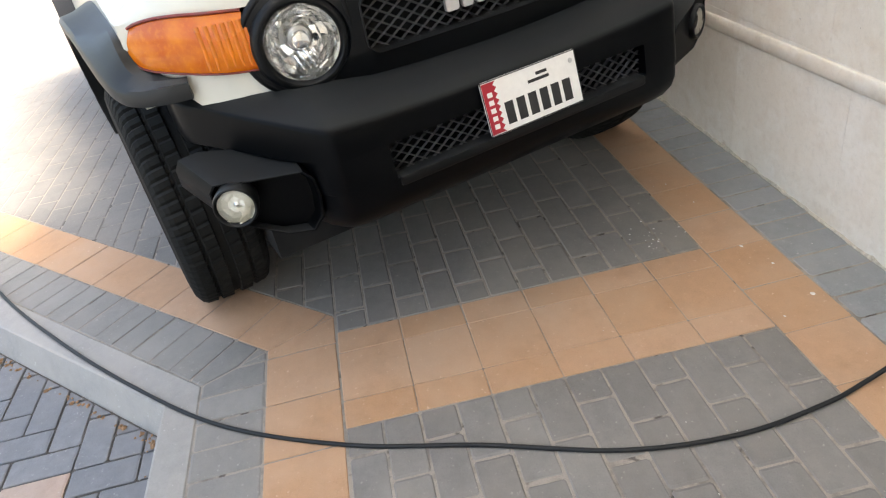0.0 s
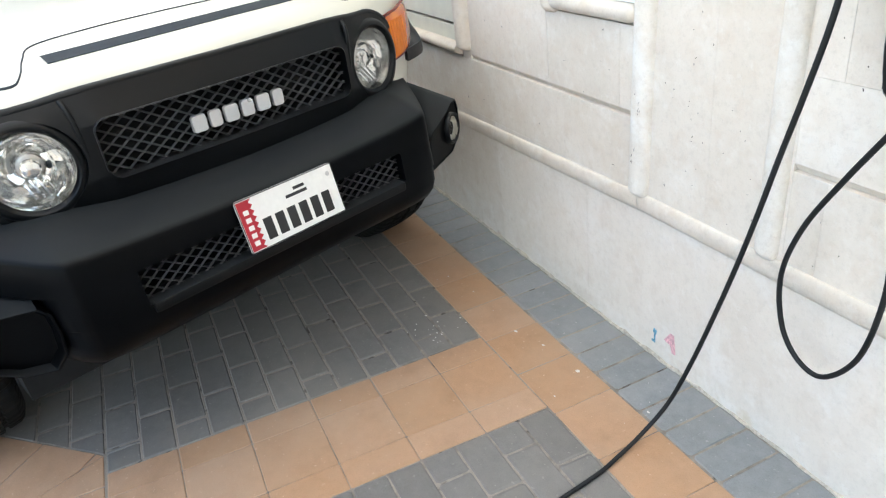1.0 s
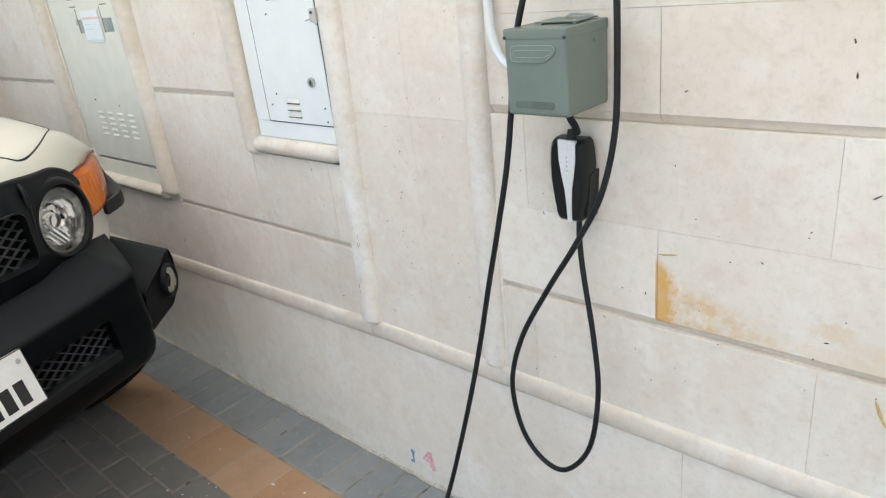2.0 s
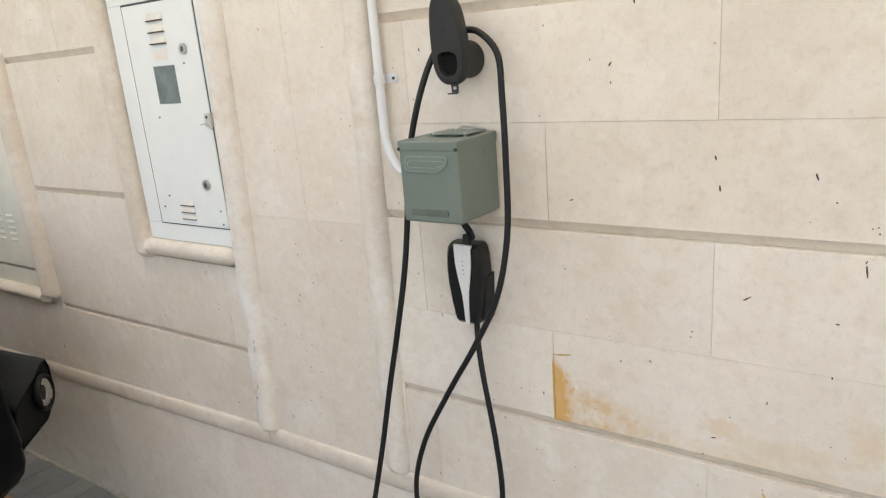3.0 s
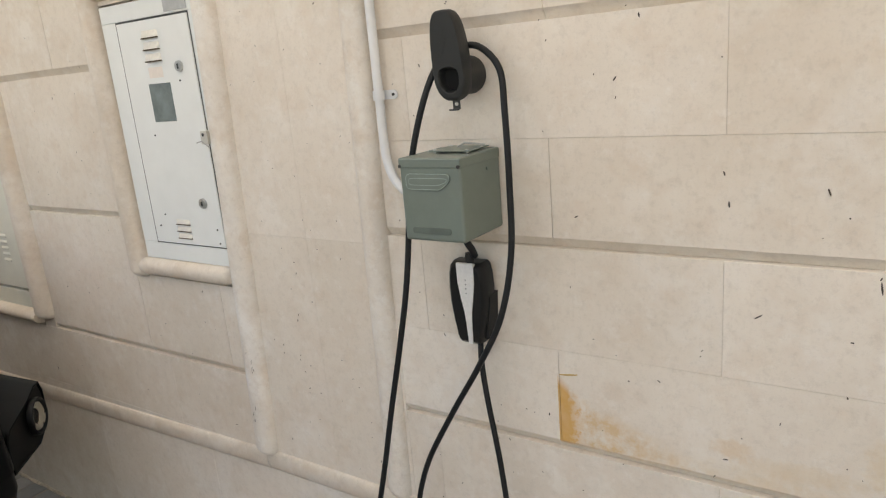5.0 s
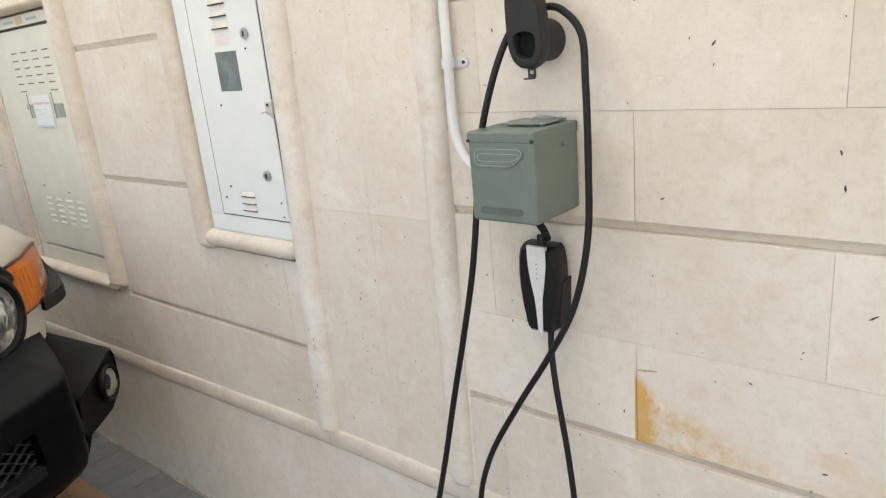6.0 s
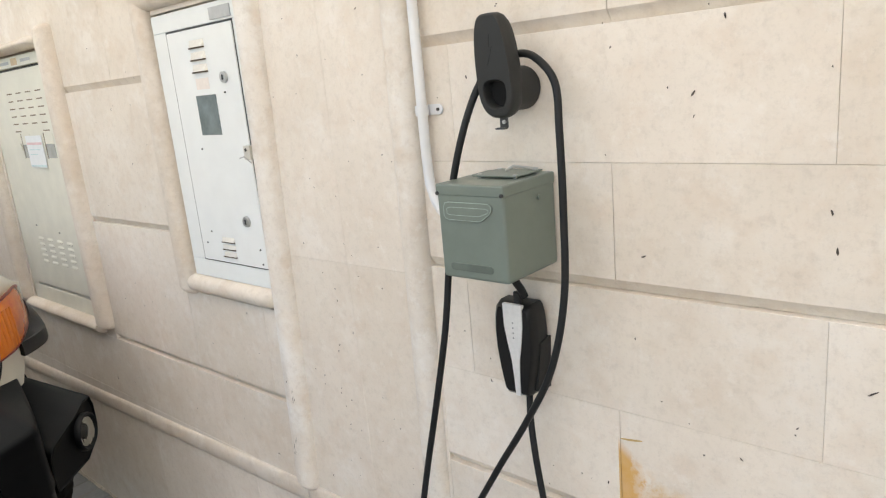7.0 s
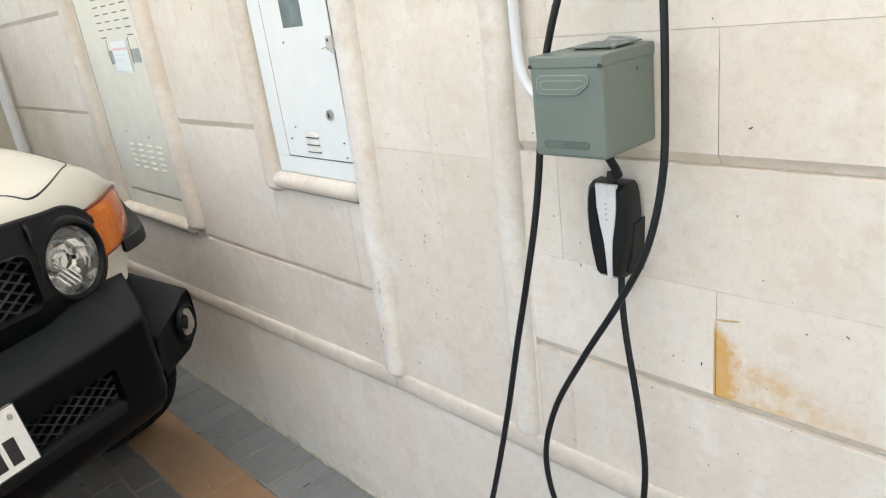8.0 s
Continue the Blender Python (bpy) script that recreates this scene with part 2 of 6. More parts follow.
PAINT = car_paint()
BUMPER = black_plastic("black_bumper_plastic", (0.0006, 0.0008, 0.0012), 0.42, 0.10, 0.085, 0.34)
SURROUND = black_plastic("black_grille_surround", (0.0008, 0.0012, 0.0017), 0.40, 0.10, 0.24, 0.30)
# the bumper's plastic made paler: more settled dust and painted sky sheen
FLARE = black_plastic("dusty_sheen_flare_plastic", (0.003, 0.0036, 0.0042), 0.44, 0.12, 0.50, 0.55)
GRILLE = simple("grille_mesh_grey", (0.062, 0.063, 0.066), 0.38, metal=0.0, spec=0.6)
SEAM_MAT = simple("panel_gap", (0.075, 0.076, 0.068), 0.8, spec=0.1)
SLOT_MAT = simple("dark_slot", (0.036, 0.044, 0.052), 0.7, spec=0.15)
# near-black that puts the shade of deep cavities into the colour
VOID = simple("cavity_shade", (0.004, 0.004, 0.004), 0.9)
RUBBER = black_plastic("tyre_rubber", (0.0085, 0.0085, 0.008), 0.80, 0.6, 0.12, 0.30)
RIM_MAT = simple("dark_alloy", (0.10, 0.10, 0.11), 0.35, metal=0.8)
REFLECTOR = simple("bright_reflector", (0.96, 0.955, 0.93), 0.14, metal=0.86, vary=0.02)
CHROME = simple("chrome", (0.95, 0.95, 0.93), 0.13, metal=1.0, vary=0.03)
BADGE = simple("badge_silver", (0.60, 0.60, 0.60), 0.30, metal=0.7, vary=0.04)
FOG_CHROME = simple("fog_reflector", (0.82, 0.80, 0.70), 0.30, metal=0.16, vary=0.05)
LENS = clear_glass("headlight_lens")
AMBER = lens_orange()
AMBER_EDGE = simple("dark_red_lamp_edge", (0.17, 0.018, 0.008), 0.3, vary=0.2)
AMBER_PALE = simple("bright_amber_flute", (0.60, 0.150, 0.006), 0.25, vary=0.12, grain=30)
PLATE_W = simple("plate_white", (0.74, 0.73, 0.70), 0.4, vary=0.04)
PLATE_R = simple("plate_maroon", (0.36, 0.010, 0.022), 0.4, vary=0.08)
PRINT = simple("black_print", (0.015, 0.015, 0.015), 0.5)
WINDOW = simple("tinted_glass", (0.02, 0.025, 0.028), 0.05, vary=0.05)
GREEN = simple("grey_green_paint", (0.155, 0.190, 0.166), 0.40, grain=40, vary=0.05, bump=0.04)
GREEN_EDGE = simple("worn_green_edge", (0.30, 0.37, 0.33), 0.4, vary=0.1)
MATT_BLACK = black_plastic("matt_black_plastic", (0.010, 0.010, 0.010), 0.55, 0.3, 0.35)
HOLDER_BLACK = black_plastic("holder_plastic", (0.017, 0.018, 0.018), 0.55, 0.3, 0.4)
GLOSS_BLACK = black_plastic("gloss_black_plastic", (0.006, 0.0065, 0.007), 0.35, 0.1, 0.35)
SILVER = simple("brushed_silver", (0.84, 0.84, 0.83), 0.38, metal=0.35, grain=120, vary=0.06)
CABLE_MAT = black_plastic("cable_rubber", (0.008, 0.009, 0.010), 0.5, 0.2, 0.3)
PVC = simple("white_pvc", (0.72, 0.73, 0.74), 0.4, vary=0.05, grain=20)
ENAMEL = simple("white_enamel", (0.78, 0.80, 0.785), 0.6, vary=0.03, grain=14, bump=0.05, spec=0.25)
CAB_PAINT = simple("cream_grey_enamel", (0.72, 0.70, 0.605), 0.55, vary=0.06, grain=12, bump=0.05, spec=0.3)
ZINC = simple("zinc_hasp", (0.66, 0.64, 0.58), 0.42, metal=0.25, vary=0.15, grain=60)
STEEL = simple("galvanised_steel", (0.50, 0.50, 0.49), 0.38, metal=0.8)
SCREW = simple("dark_screw", (0.03, 0.03, 0.03), 0.5)
LOUVRE_MAT = simple("dusty_enamel", (0.72, 0.695, 0.635), 0.75, vary=0.12, grain=60, spec=0.15)
# brown for dusty vent slots, and for shade painted under louvre lips
SLOT_DUST_SHADE = simple("slot_dust_shade", (0.20, 0.15, 0.10), 0.9, vary=0.3)
TRACE = simple("sticker_trace_film", (0.80, 0.735, 0.675), 0.7, vary=0.06)
SCRATCH = simple("pale_scratch", (0.86, 0.81, 0.74), 0.85, vary=0.08, grain=120)
# brown of the shadow below each meter louvre, laid on as a strip
SHADE_BROWN = simple("brown_louvre_shade", (0.10, 0.07, 0.045), 0.9, vary=0.3)
METER_GLASS = simple("grey_meter_glass", (0.20, 0.24, 0.24), 0.12, vary=0.2, grain=30)
PAPER = simple("paper_white", (0.78, 0.80, 0.80), 0.7, vary=0.04)
PAPER_RED = simple("paper_red_print", (0.74, 0.52, 0.52), 0.7)
PAPER_TEAL = simple("paper_teal_print", (0.55, 0.70, 0.70), 0.7)
TAN = simple("tan_label", (0.62, 0.47, 0.30), 0.6)
GREY_LABEL = simple("grey_label", (0.42, 0.43, 0.43), 0.45)
SPRAY_BLUE = simple("blue_marker", (0.15, 0.36, 0.48), 0.8, vary=0.5, grain=120)
SPRAY_PINK = simple("pink_marker", (0.74, 0.42, 0.45), 0.8, vary=0.35, grain=120)
FLAKE = simple("white_paint_flake", (0.62, 0.60, 0.57), 0.8)
SPECK = simple("dark_speck", (0.085, 0.066, 0.056), 0.85, vary=0.4, grain=200)
SCUFF = simple("ochre_scuff", (0.60, 0.40, 0.16), 0.8, vary=0.25, grain=150)
LITTER = simple("dry_litter", (0.24, 0.14, 0.075), 0.9, vary=0.6, grain=80)
INDICATOR = simple("grey_indicator", (0.28, 0.30, 0.30), 0.4)


# ---- mesh helpers ----
def mesh_of(bm, name, smooth=False):
    me = bpy.data.meshes.new(name)
    bmesh.ops.recalc_face_normals(bm, faces=bm.faces)
    bm.to_mesh(me)
    bm.free()
    if smooth:
        for p in me.polygons:
            p.use_smooth = True
        me.set_sharp_from_angle(angle=radians(38))
    return me


def part(name, bm, mat, parent=None, label="", smooth=True, m=None):
    """Links a bmesh as one mesh object under a thing or a part."""
    ob = new(name, mesh_of(bm, name, smooth))
    ob.data.materials.append(mat)
    areas = [p.area for p in ob.data.polygons]
    if smooth and max(areas) > 0.08 * sum(areas):
        wn_ = ob.modifiers.new("flat_faces", "WEIGHTED_NORMAL")
        wn_.keep_sharp = True
    if parent is not None:
        ob.parent = parent
    if m is not None:
        ob.matrix_basis = m
    if label:
        tagged(ob, label)
    return ob


def thing(name, label, category, m=None, group="", kind=""):
    ob = new(name)
    ob.empty_display_size = 0.05
    if m is not None:
        ob.matrix_basis = m
    return tagged(ob, label, category, group, kind)


def box(x0, x1, y0, y1, z0, z1, bevel=0.0, seg=2, bm=None):
    own = bmesh.new()
    bmesh.ops.create_cube(own, size=1.0)
    for v in own.verts:
        v.co = Vector(((x0 + x1) / 2 + v.co.x * (x1 - x0), (y0 + y1) / 2 + v.co.y * (y1 - y0), (z0 + z1) / 2 + v.co.z * (z1 - z0)))
    if bevel:
        bmesh.ops.bevel(own, geom=list(own.edges), offset=bevel, segments=seg, affect="EDGES", profile=0.5)
    if bm is None:
        return own
    me = bpy.data.meshes.new("tmp")
    own.to_mesh(me)
    own.free()
    bm.from_mesh(me)
    bpy.data.meshes.remove(me)
    return bm


def prism(poly, axis, a, b, bevel=0.0, seg=2):
    """A prism over a polygon of 2-tuples. axis 'y': (x, z) polygons run along y, 'x': (y, z) along x, 'z': (x, y) along z."""
    bm = bmesh.new()

    def at(p, h):
        return {"y": (p[0], h, p[1]), "x": (h, p[0], p[1]), "z": (p[0], p[1], h)}[axis]
    lo = [bm.verts.new(at(p, a)) for p in poly]
    hi = [bm.verts.new(at(p, b)) for p in poly]
    bm.faces.new(lo)
    bm.faces.new(hi)
    n = len(poly)
    for i in range(n):
        bm.faces.new((lo[i], lo[(i + 1) % n], hi[(i + 1) % n], hi[i]))
    if bevel:
        rim = [e for e in bm.edges if all(v in hi for v in e.verts) or all(v in lo for v in e.verts)]
        bmesh.ops.bevel(bm, geom=rim, offset=bevel, segments=seg, affect="EDGES", profile=0.5)
    return bm


def loft(rings, closed=True, caps=True):
    bm = bmesh.new()
    vs = [[bm.verts.new(p) for p in ring] for ring in rings]
    n = len(rings[0])
    for a, b in zip(vs, vs[1:]):
        for i in range(n if closed else n - 1):
            bm.faces.new((a[i], a[(i + 1) % n], b[(i + 1) % n], b[i]))
    if caps and closed:
        bm.faces.new(vs[0])
        bm.faces.new(vs[-1])
    return bm


def cyl(r, a, b, axis="z", n=24, at=(0, 0), r2=None, bevel=0.0):
    r2 = r if r2 is None else r2
    rings = []
    steps = [(a, r), (b, r2)]
    if bevel:
        s = 1 if b > a else -1
        steps = [(a, r - bevel), (a + s * bevel, r), (b - s * bevel, r2), (b, r2 - bevel)]
    for h, rr in steps:
        ring = []
        for i in range(n):
            c, s_ = math.cos(2 * math.pi * i / n) * rr, math.sin(2 * math.pi * i / n) * rr
            ring.append({"z": (at[0] + c, at[1] + s_, h), "y": (at[0] + c, h, at[1] + s_), "x": (h, at[0] + c, at[1] + s_)}[axis])
        rings.append(ring)
    return loft(rings)


def rounded(w, h, r, n=6, cx=0.0, cy=0.0):
    pts = []
    for sx, sy, a0 in ((1, 1, 0), (-1, 1, 90), (-1, -1, 180), (1, -1, 270)):
        for i in range(n + 1):
            a = radians(a0 + 90 * i / n)
            pts.append((cx + sx * (w / 2 - r) + r * math.cos(a), cy + sy * (h / 2 - r) + r * math.sin(a)))
    return pts


def spline(pts, per=10):
    """Points along a smooth curve through pts."""
    P = [Vector(p) for p in pts]
    P = [P[0] * 2 - P[1]] + P + [P[-1] * 2 - P[-2]]
    out = []
    for i in range(1, len(P) - 2):
        for k in range(per):
            t = k / per
            a, b, c, d = P[i - 1:i + 3]
            out.append(0.5 * ((2 * b) + (c - a) * t + (2 * a - 5 * b + 4 * c - d) * t * t + (3 * b - a - 3 * c + d) * t ** 3))
    out.append(P[-2])
    return out


def tube(pts, r, n=12):
    rings, up = [], Vector((0.31, 0.52, 0.79)).normalized()
    last = None
    for i, p in enumerate(pts):
        d = (pts[min(i + 1, len(pts) - 1)] - pts[max(i - 1, 0)]).normalized()
        s = d.cross(up) if last is None else (last - d * last.dot(d))
        s.normalize()
        last = s
        q = d.cross(s)
        rings.append([p + (s * math.cos(2 * math.pi * k / n) + q * math.sin(2 * math.pi * k / n)) * r for k in range(n)])
    return loft(rings)


def clip(poly, px, py, nx, ny):
    """Keeps the part of a convex polygon on the side to which (nx, ny) points."""
    out = []
    for i, a in enumerate(poly):
        b = poly[(i + 1) % len(poly)]
        da, db = (a[0] - px) * nx + (a[1] - py) * ny, (b[0] - px) * nx + (b[1] - py) * ny
        if da >= 0:
            out.append(a)
        if da * db < 0:
            t = da / (da - db)
            out.append((a[0] + (b[0] - a[0]) * t, a[1] + (b[1] - a[1]) * t))
    return out


def worn(poly, rng, corner, wobble):
    """A polygon with its corners knocked off unevenly and its sides a little hollow."""
    out = []
    n = len(poly)
    for i, p in enumerate(poly):
        a, b = poly[i - 1], poly[(i + 1) % n]
        la, lb = math.hypot(a[0] - p[0], a[1] - p[1]), math.hypot(b[0] - p[0], b[1] - p[1])
        if min(la, lb) < 0.03:
            out.append(p)
            continue
        ka, kb = rng.uniform(0.5, 1.3) * corner / la, rng.uniform(0.5, 1.3) * corner / lb
        out.append((p[0] + (a[0] - p[0]) * ka, p[1] + (a[1] - p[1]) * ka))
        out.append((p[0] + (b[0] - p[0]) * kb, p[1] + (b[1] - p[1]) * kb))
        if wobble:
            k, d = rng.uniform(0.35, 0.65), rng.uniform(0.0, wobble) / lb
            out.append((p[0] + (b[0] - p[0]) * k - (b[1] - p[1]) * d, p[1] + (b[1] - p[1]) * k + (b[0] - p[0]) * d))
    return out


def slab_faces(poly, top, depth, chamfer):
    """Verts and faces of a flat stone with a chamfered top edge, about its own centre."""
    cx = sum(p[0] for p in poly) / len(poly)
    cy = sum(p[1] for p in poly) / len(poly)
    n = len(poly)
    size = min(max(p[0] for p in poly) - min(p[0] for p in poly), max(p[1] for p in poly) - min(p[1] for p in poly))
    k = 1 - 2 * chamfer / max(size, 4 * chamfer)
    vs = [(x, y, top - depth) for x, y in poly] + [(x, y, top - chamfer * 0.8) for x, y in poly]
    vs += [(cx + (x - cx) * k, cy + (y - cy) * k, top) for x, y in poly]
    fs = [tuple(range(2 * n, 3 * n))]
    for i in range(n):
        j = (i + 1) % n
        fs += [(i, j, n + j, n + i), (n + i, n + j, 2 * n + j, 2 * n + i)]
    return vs, fs


# ---- setting: house wall, roof, ground ----
WALL_X0, WALL_X1, WALL_TOP = -4.05, 4.2, 3.3
STONE_T = 0.022
HOLES = [(-2.60, -1.965, 0.80, 1.735), (-1.262, -0.885, 1.058, 1.739)]   # recesses for the two cabinets


def wall_with_holes(x0, x1, z0, z1, y0, y1, holes):
    xs = sorted({x0, x1, *[h[0] for h in holes], *[h[1] for h in holes]})
    zs = sorted({z0, z1, *[h[2] for h in holes], *[h[3] for h in holes]})

    def solid(i, j):
        if not (0 <= i < len(xs) - 1 and 0 <= j < len(zs) - 1):
            return False
        cx, cz = (xs[i] + xs[i + 1]) / 2, (zs[j] + zs[j + 1]) / 2
        return not any(h[0] < cx < h[1] and h[2] < cz < h[3] for h in holes)
    bm = bmesh.new()

    def quad(*ps):
        bm.faces.new([bm.verts.new(p) for p in ps])
    for i in range(len(xs) - 1):
        for j in range(len(zs) - 1):
            if not solid(i, j):
                continue
            a, b, c, d = xs[i], xs[i + 1], zs[j], zs[j + 1]
            quad((a, y0, c), (b, y0, c), (b, y0, d), (a, y0, d))
            quad((a, y1, c), (a, y1, d), (b, y1, d), (b, y1, c))
            for ok, ps in ((solid(i - 1, j), ((a, y0, c), (a, y0, d), (a, y1, d), (a, y1, c))), (solid(i + 1, j), ((b, y0, c), (b, y1, c), (b, y1, d), (b, y0, d))),
                           (solid(i, j - 1), ((a, y0, c), (a, y1, c), (b, y1, c), (b, y0, c))), (solid(i, j + 1), ((a, y0, d), (b, y0, d), (b, y1, d), (a, y1, d)))):
                if not ok:
                    quad(*ps)
    bmesh.ops.remove_doubles(bm, verts=bm.verts, dist=1e-5)
    return bm


wall = part("wall_north", wall_with_holes(WALL_X0, WALL_X1, -0.3, WALL_TOP, STONE_T, 0.30, HOLES), GROUT, None, smooth=False)
tagged(wall, "cream limestone-clad house wall with grooved courses", "wall", kind="structure")
upper = part("wall_upper", box(WALL_X0, WALL_X1, 0.0, STONE_T - 0.001, 1.993, WALL_TOP), STONE, None, smooth=False)
tagged(upper, "plain upper part of the cream limestone wall", "wall", kind="structure")
end_face = part("wall_return", box(WALL_X0 - 0.02, WALL_X0 - 0.001, 0.0, 0.9, -0.3, WALL_TOP), STONE, None, smooth=False)
tagged(end_face, "cream limestone return at the wall's end", "wall", kind="structure")

# unseen canopy, its outline set to steer light on wall and paving
bm = bmesh.new()
bm.faces.new([bm.verts.new(p) for p in ((-6.0, -1.62, 2.95), (-2.2, -1.66, 2.95), (-1.35, -2.7, 2.95), (4.2, -2.7, 2.95), (4.2, 0.0, 3.05), (-6.0, 0.0, 3.05))])
# added unseen wall: blocks the low sky and bounces light onto the car
bounce_wall = part("wall_bounce_east", box(4.0, 4.2, -2.6, 0.0, -0.1, 2.94), BOUNCE_WALL_MAT, None, smooth=False)
tagged(bounce_wall, "added unseen pale wall that blocks and bounces light", "wall", kind="structure")
roof = part("ceiling", bm, ROOF_MAT, None, smooth=False)
tagged(roof, "unseen translucent shade fabric added to shape light on the bay", "ceiling", kind="structure")

far_wall = part("wall_far", box(-4.40, -4.12, -0.52, 0.0, -0.2, 2.9), FAR_WALL, None, smooth=False)
tagged(far_wall, "plain dull greenish-beige wall stub closing the corner", "wall", kind="structure")


def half_round(length, r, depth, ends=True, n=10):
    """A half-round bead along +x from 0, its flat back on y = 0 and its belly towards -y, with rounded ends."""
    stops = [(0.0, 0.35), (0.008, 0.75), (0.022, 1.0), (length - 0.022, 1.0), (length - 0.008, 0.75), (length, 0.35)] if ends else [(0.0, 1.0), (length, 1.0)]
    rings = []
    for x, k in stops:
        ring = [(x, 0.004, -r * (0.5 + 0.5 * k)), ]
        for i in range(n + 1):
            a = math.pi * i / n
            ring.append((x, -depth * k * math.sin(a) ** 0.9, -r * (0.5 + 0.5 * k) * math.cos(a)))
        ring.append((x, 0.004, r * (0.5 + 0.5 * k)))
        rings.append(ring)
    return loft(rings)


def bead(name, x0, z0, x1, z1, r, depth, label, ends=True):
    length = math.hypot(x1 - x0, z1 - z0)
    ang = math.atan2(z1 - z0, x1 - x0)
    m = Matrix.Translation((x0, 0, z0)) @ Matrix.Rotation(-ang, 4, "Y")
    ob = part(name, half_round(length, r, depth, ends), PEEL if name == "trim_column" else MOULD, None, m=m)
    return tagged(ob, label, "moulding", kind="structure")


VERT = "half-round cream stone moulding running up the wall"
HORI = "half-round cream stone moulding running along the wall"
bead("trim_column", -0.879, 0.528, -0.804, 2.9, 0.036, 0.031, VERT)
bead("trim_column", -0.424, 0.530, -0.386, 2.9, 0.031, 0.026, VERT)
bead("trim_meter_side", -1.304, 1.0, -1.300, 1.79, 0.036, 0.032, VERT)
bead("trim_meter_bottom", -1.345, 1.035, -0.905, 1.035, 0.026, 0.026, HORI)
bead("trim_meter_top", -1.335, 1.782, -0.870, 1.782, 0.030, 0.030, HORI)
bead("trim_cabinet_side", -1.925, 0.785, -1.925, 1.80, 0.040, 0.042, VERT)
bead("trim_cabinet_side", -2.66, 0.785, -2.66, 1.77, 0.040, 0.040, VERT)
bead("trim_cabinet_bottom", -2.62, 0.785, -1.967, 0.785, 0.022, 0.034, HORI, ends=False)
bead("trim_cabinet_top", -2.72, 1.755, -1.967, 1.755, 0.018, 0.045, HORI)
bead("trim_dado", WALL_X0, 0.418, -0.880, 0.508, 0.029, 0.011, HORI, ends=False)
bead("trim_dado", -0.878, 0.510, WALL_X1, 0.510, 0.029, 0.011, HORI, ends=False)
rings = []
rng = random.Random(5)
x = WALL_X0
while x < WALL_X1:
    d, h = 0.0025 + 0.006 * rng.random() ** 2, 0.004 + 0.012 * rng.random() ** 2
    rings.append([(x, -0.0004, -0.006), (x, -d, -0.006), (x, -d, h * 0.4), (x, -d * 0.5, h), (x, -0.0004, h + 0.001)])
    x += 0.019 + 0.02 * rng.random()
foot = part("baseboard", loft(rings), CEMENT, None, smooth=False)
tagged(foot, "thin cement fillet along the wall's foot", "trim", kind="structure")

# ground: lower road level, one sheet to the horizon, and the raised paved bay on it
ROAD_Z = -0.10
bm = bmesh.new()
R = 400.0
vs = [bm.verts.new(p) for p in ((-R, -R, ROAD_Z - 0.03), (R, -R, ROAD_Z - 0.03), (R, R, ROAD_Z - 0.03), (-R, R, ROAD_Z - 0.03))]
bm.faces.new(vs)
ground = part("ground", bm, GROUND_MAT, None, smooth=False)
tagged(ground, "dusty pale ground reaching to the horizon", "ground", kind="structure")

DIAG = (-0.687, -0.727)                 # the way the border runs after its bend
DN = (0.727, -0.687)                    # across it, towards the road
BEND_IN = (-1.318, -1.640)              # inner corner of the orange border
W_OR, W_SO, W_KERB = 0.222, 0.203, 0.114   # widths of border, soldier course and kerb


def bend_at(d):
    """The corner of the line that runs d outside the border's inner edge."""
    y = BEND_IN[1] - d
    # the diagonal line at that distance meets the straight one
    px, py = BEND_IN[0] + DN[0] * d, BEND_IN[1] + DN[1] * d
    t = (y - py) / DIAG[1]
    return (px + DIAG[0] * t, y)


MITRE_A, MITRE_B = bend_at(0.0), bend_at(1.0)
MN = (MITRE_B[1] - MITRE_A[1], -(MITRE_B[0] - MITRE_A[0]))
if MN[0] < 0:
    MN = (-MN[0], -MN[1])               # points towards +x: the straight leg's side
FAR = 6.0
k_in, k_out = bend_at(W_OR + W_SO), bend_at(W_OR + W_SO + W_KERB)


def along(p, t):
    return (p[0] + DIAG[0] * t, p[1] + DIAG[1] * t)


pave_poly = [(4.2, STONE_T), (4.2, k_in[1]), k_in, along(k_in, FAR), (-9.0, along(k_in, FAR)[1]), (-9.0, 3.0), (WALL_X0, 3.0), (WALL_X0, STONE_T)]
pavement = part("pavement", prism(pave_poly, "z", ROAD_Z - 0.03, -0.0024), SAND, None, smooth=False)
tagged(pavement, "parking bay of grey and orange concrete pavers", "pavement", kind="structure")
road = part("road", prism([(4.2, k_out[1]), (4.2, -9.0), (-9.0, -9.0), along(k_out, 7.0), k_out], "z", ROAD_Z - 0.028, ROAD_Z - 0.007), ROAD_DIRT, None, smooth=False)
tagged(road, "herringbone road of dark grey concrete pavers", "road", kind="structure")


def kerb_run(a_in, b_in, a_out, b_out, name):
    rings = []
    for p, q in ((a_in, a_out), (b_in, b_out)):
        dx, dy = q[0] - p[0], q[1] - p[1]
        rings.append([(p[0], p[1], ROAD_Z - 0.03), (p[0], p[1], -0.004), (p[0] + dx * 0.04, p[1] + dy * 0.04, 0.0), (p[0] + dx * 0.90, p[1] + dy * 0.90, 0.0),
                      (p[0] + dx * 0.97, p[1] + dy * 0.97, -0.004), (q[0], q[1], -0.012), (q[0] + dx * 0.42, q[1] + dy * 0.42, ROAD_Z - 0.03)])
    ob = part(name, loft(rings), KERB_MAT, None, smooth=False)
    return tagged(ob, "pale grey worn concrete kerb along the paved bay", "kerb", kind="structure")


kerb_run(k_in, (4.2, k_in[1]), k_out, (4.2, k_out[1]), "kerb_straight")
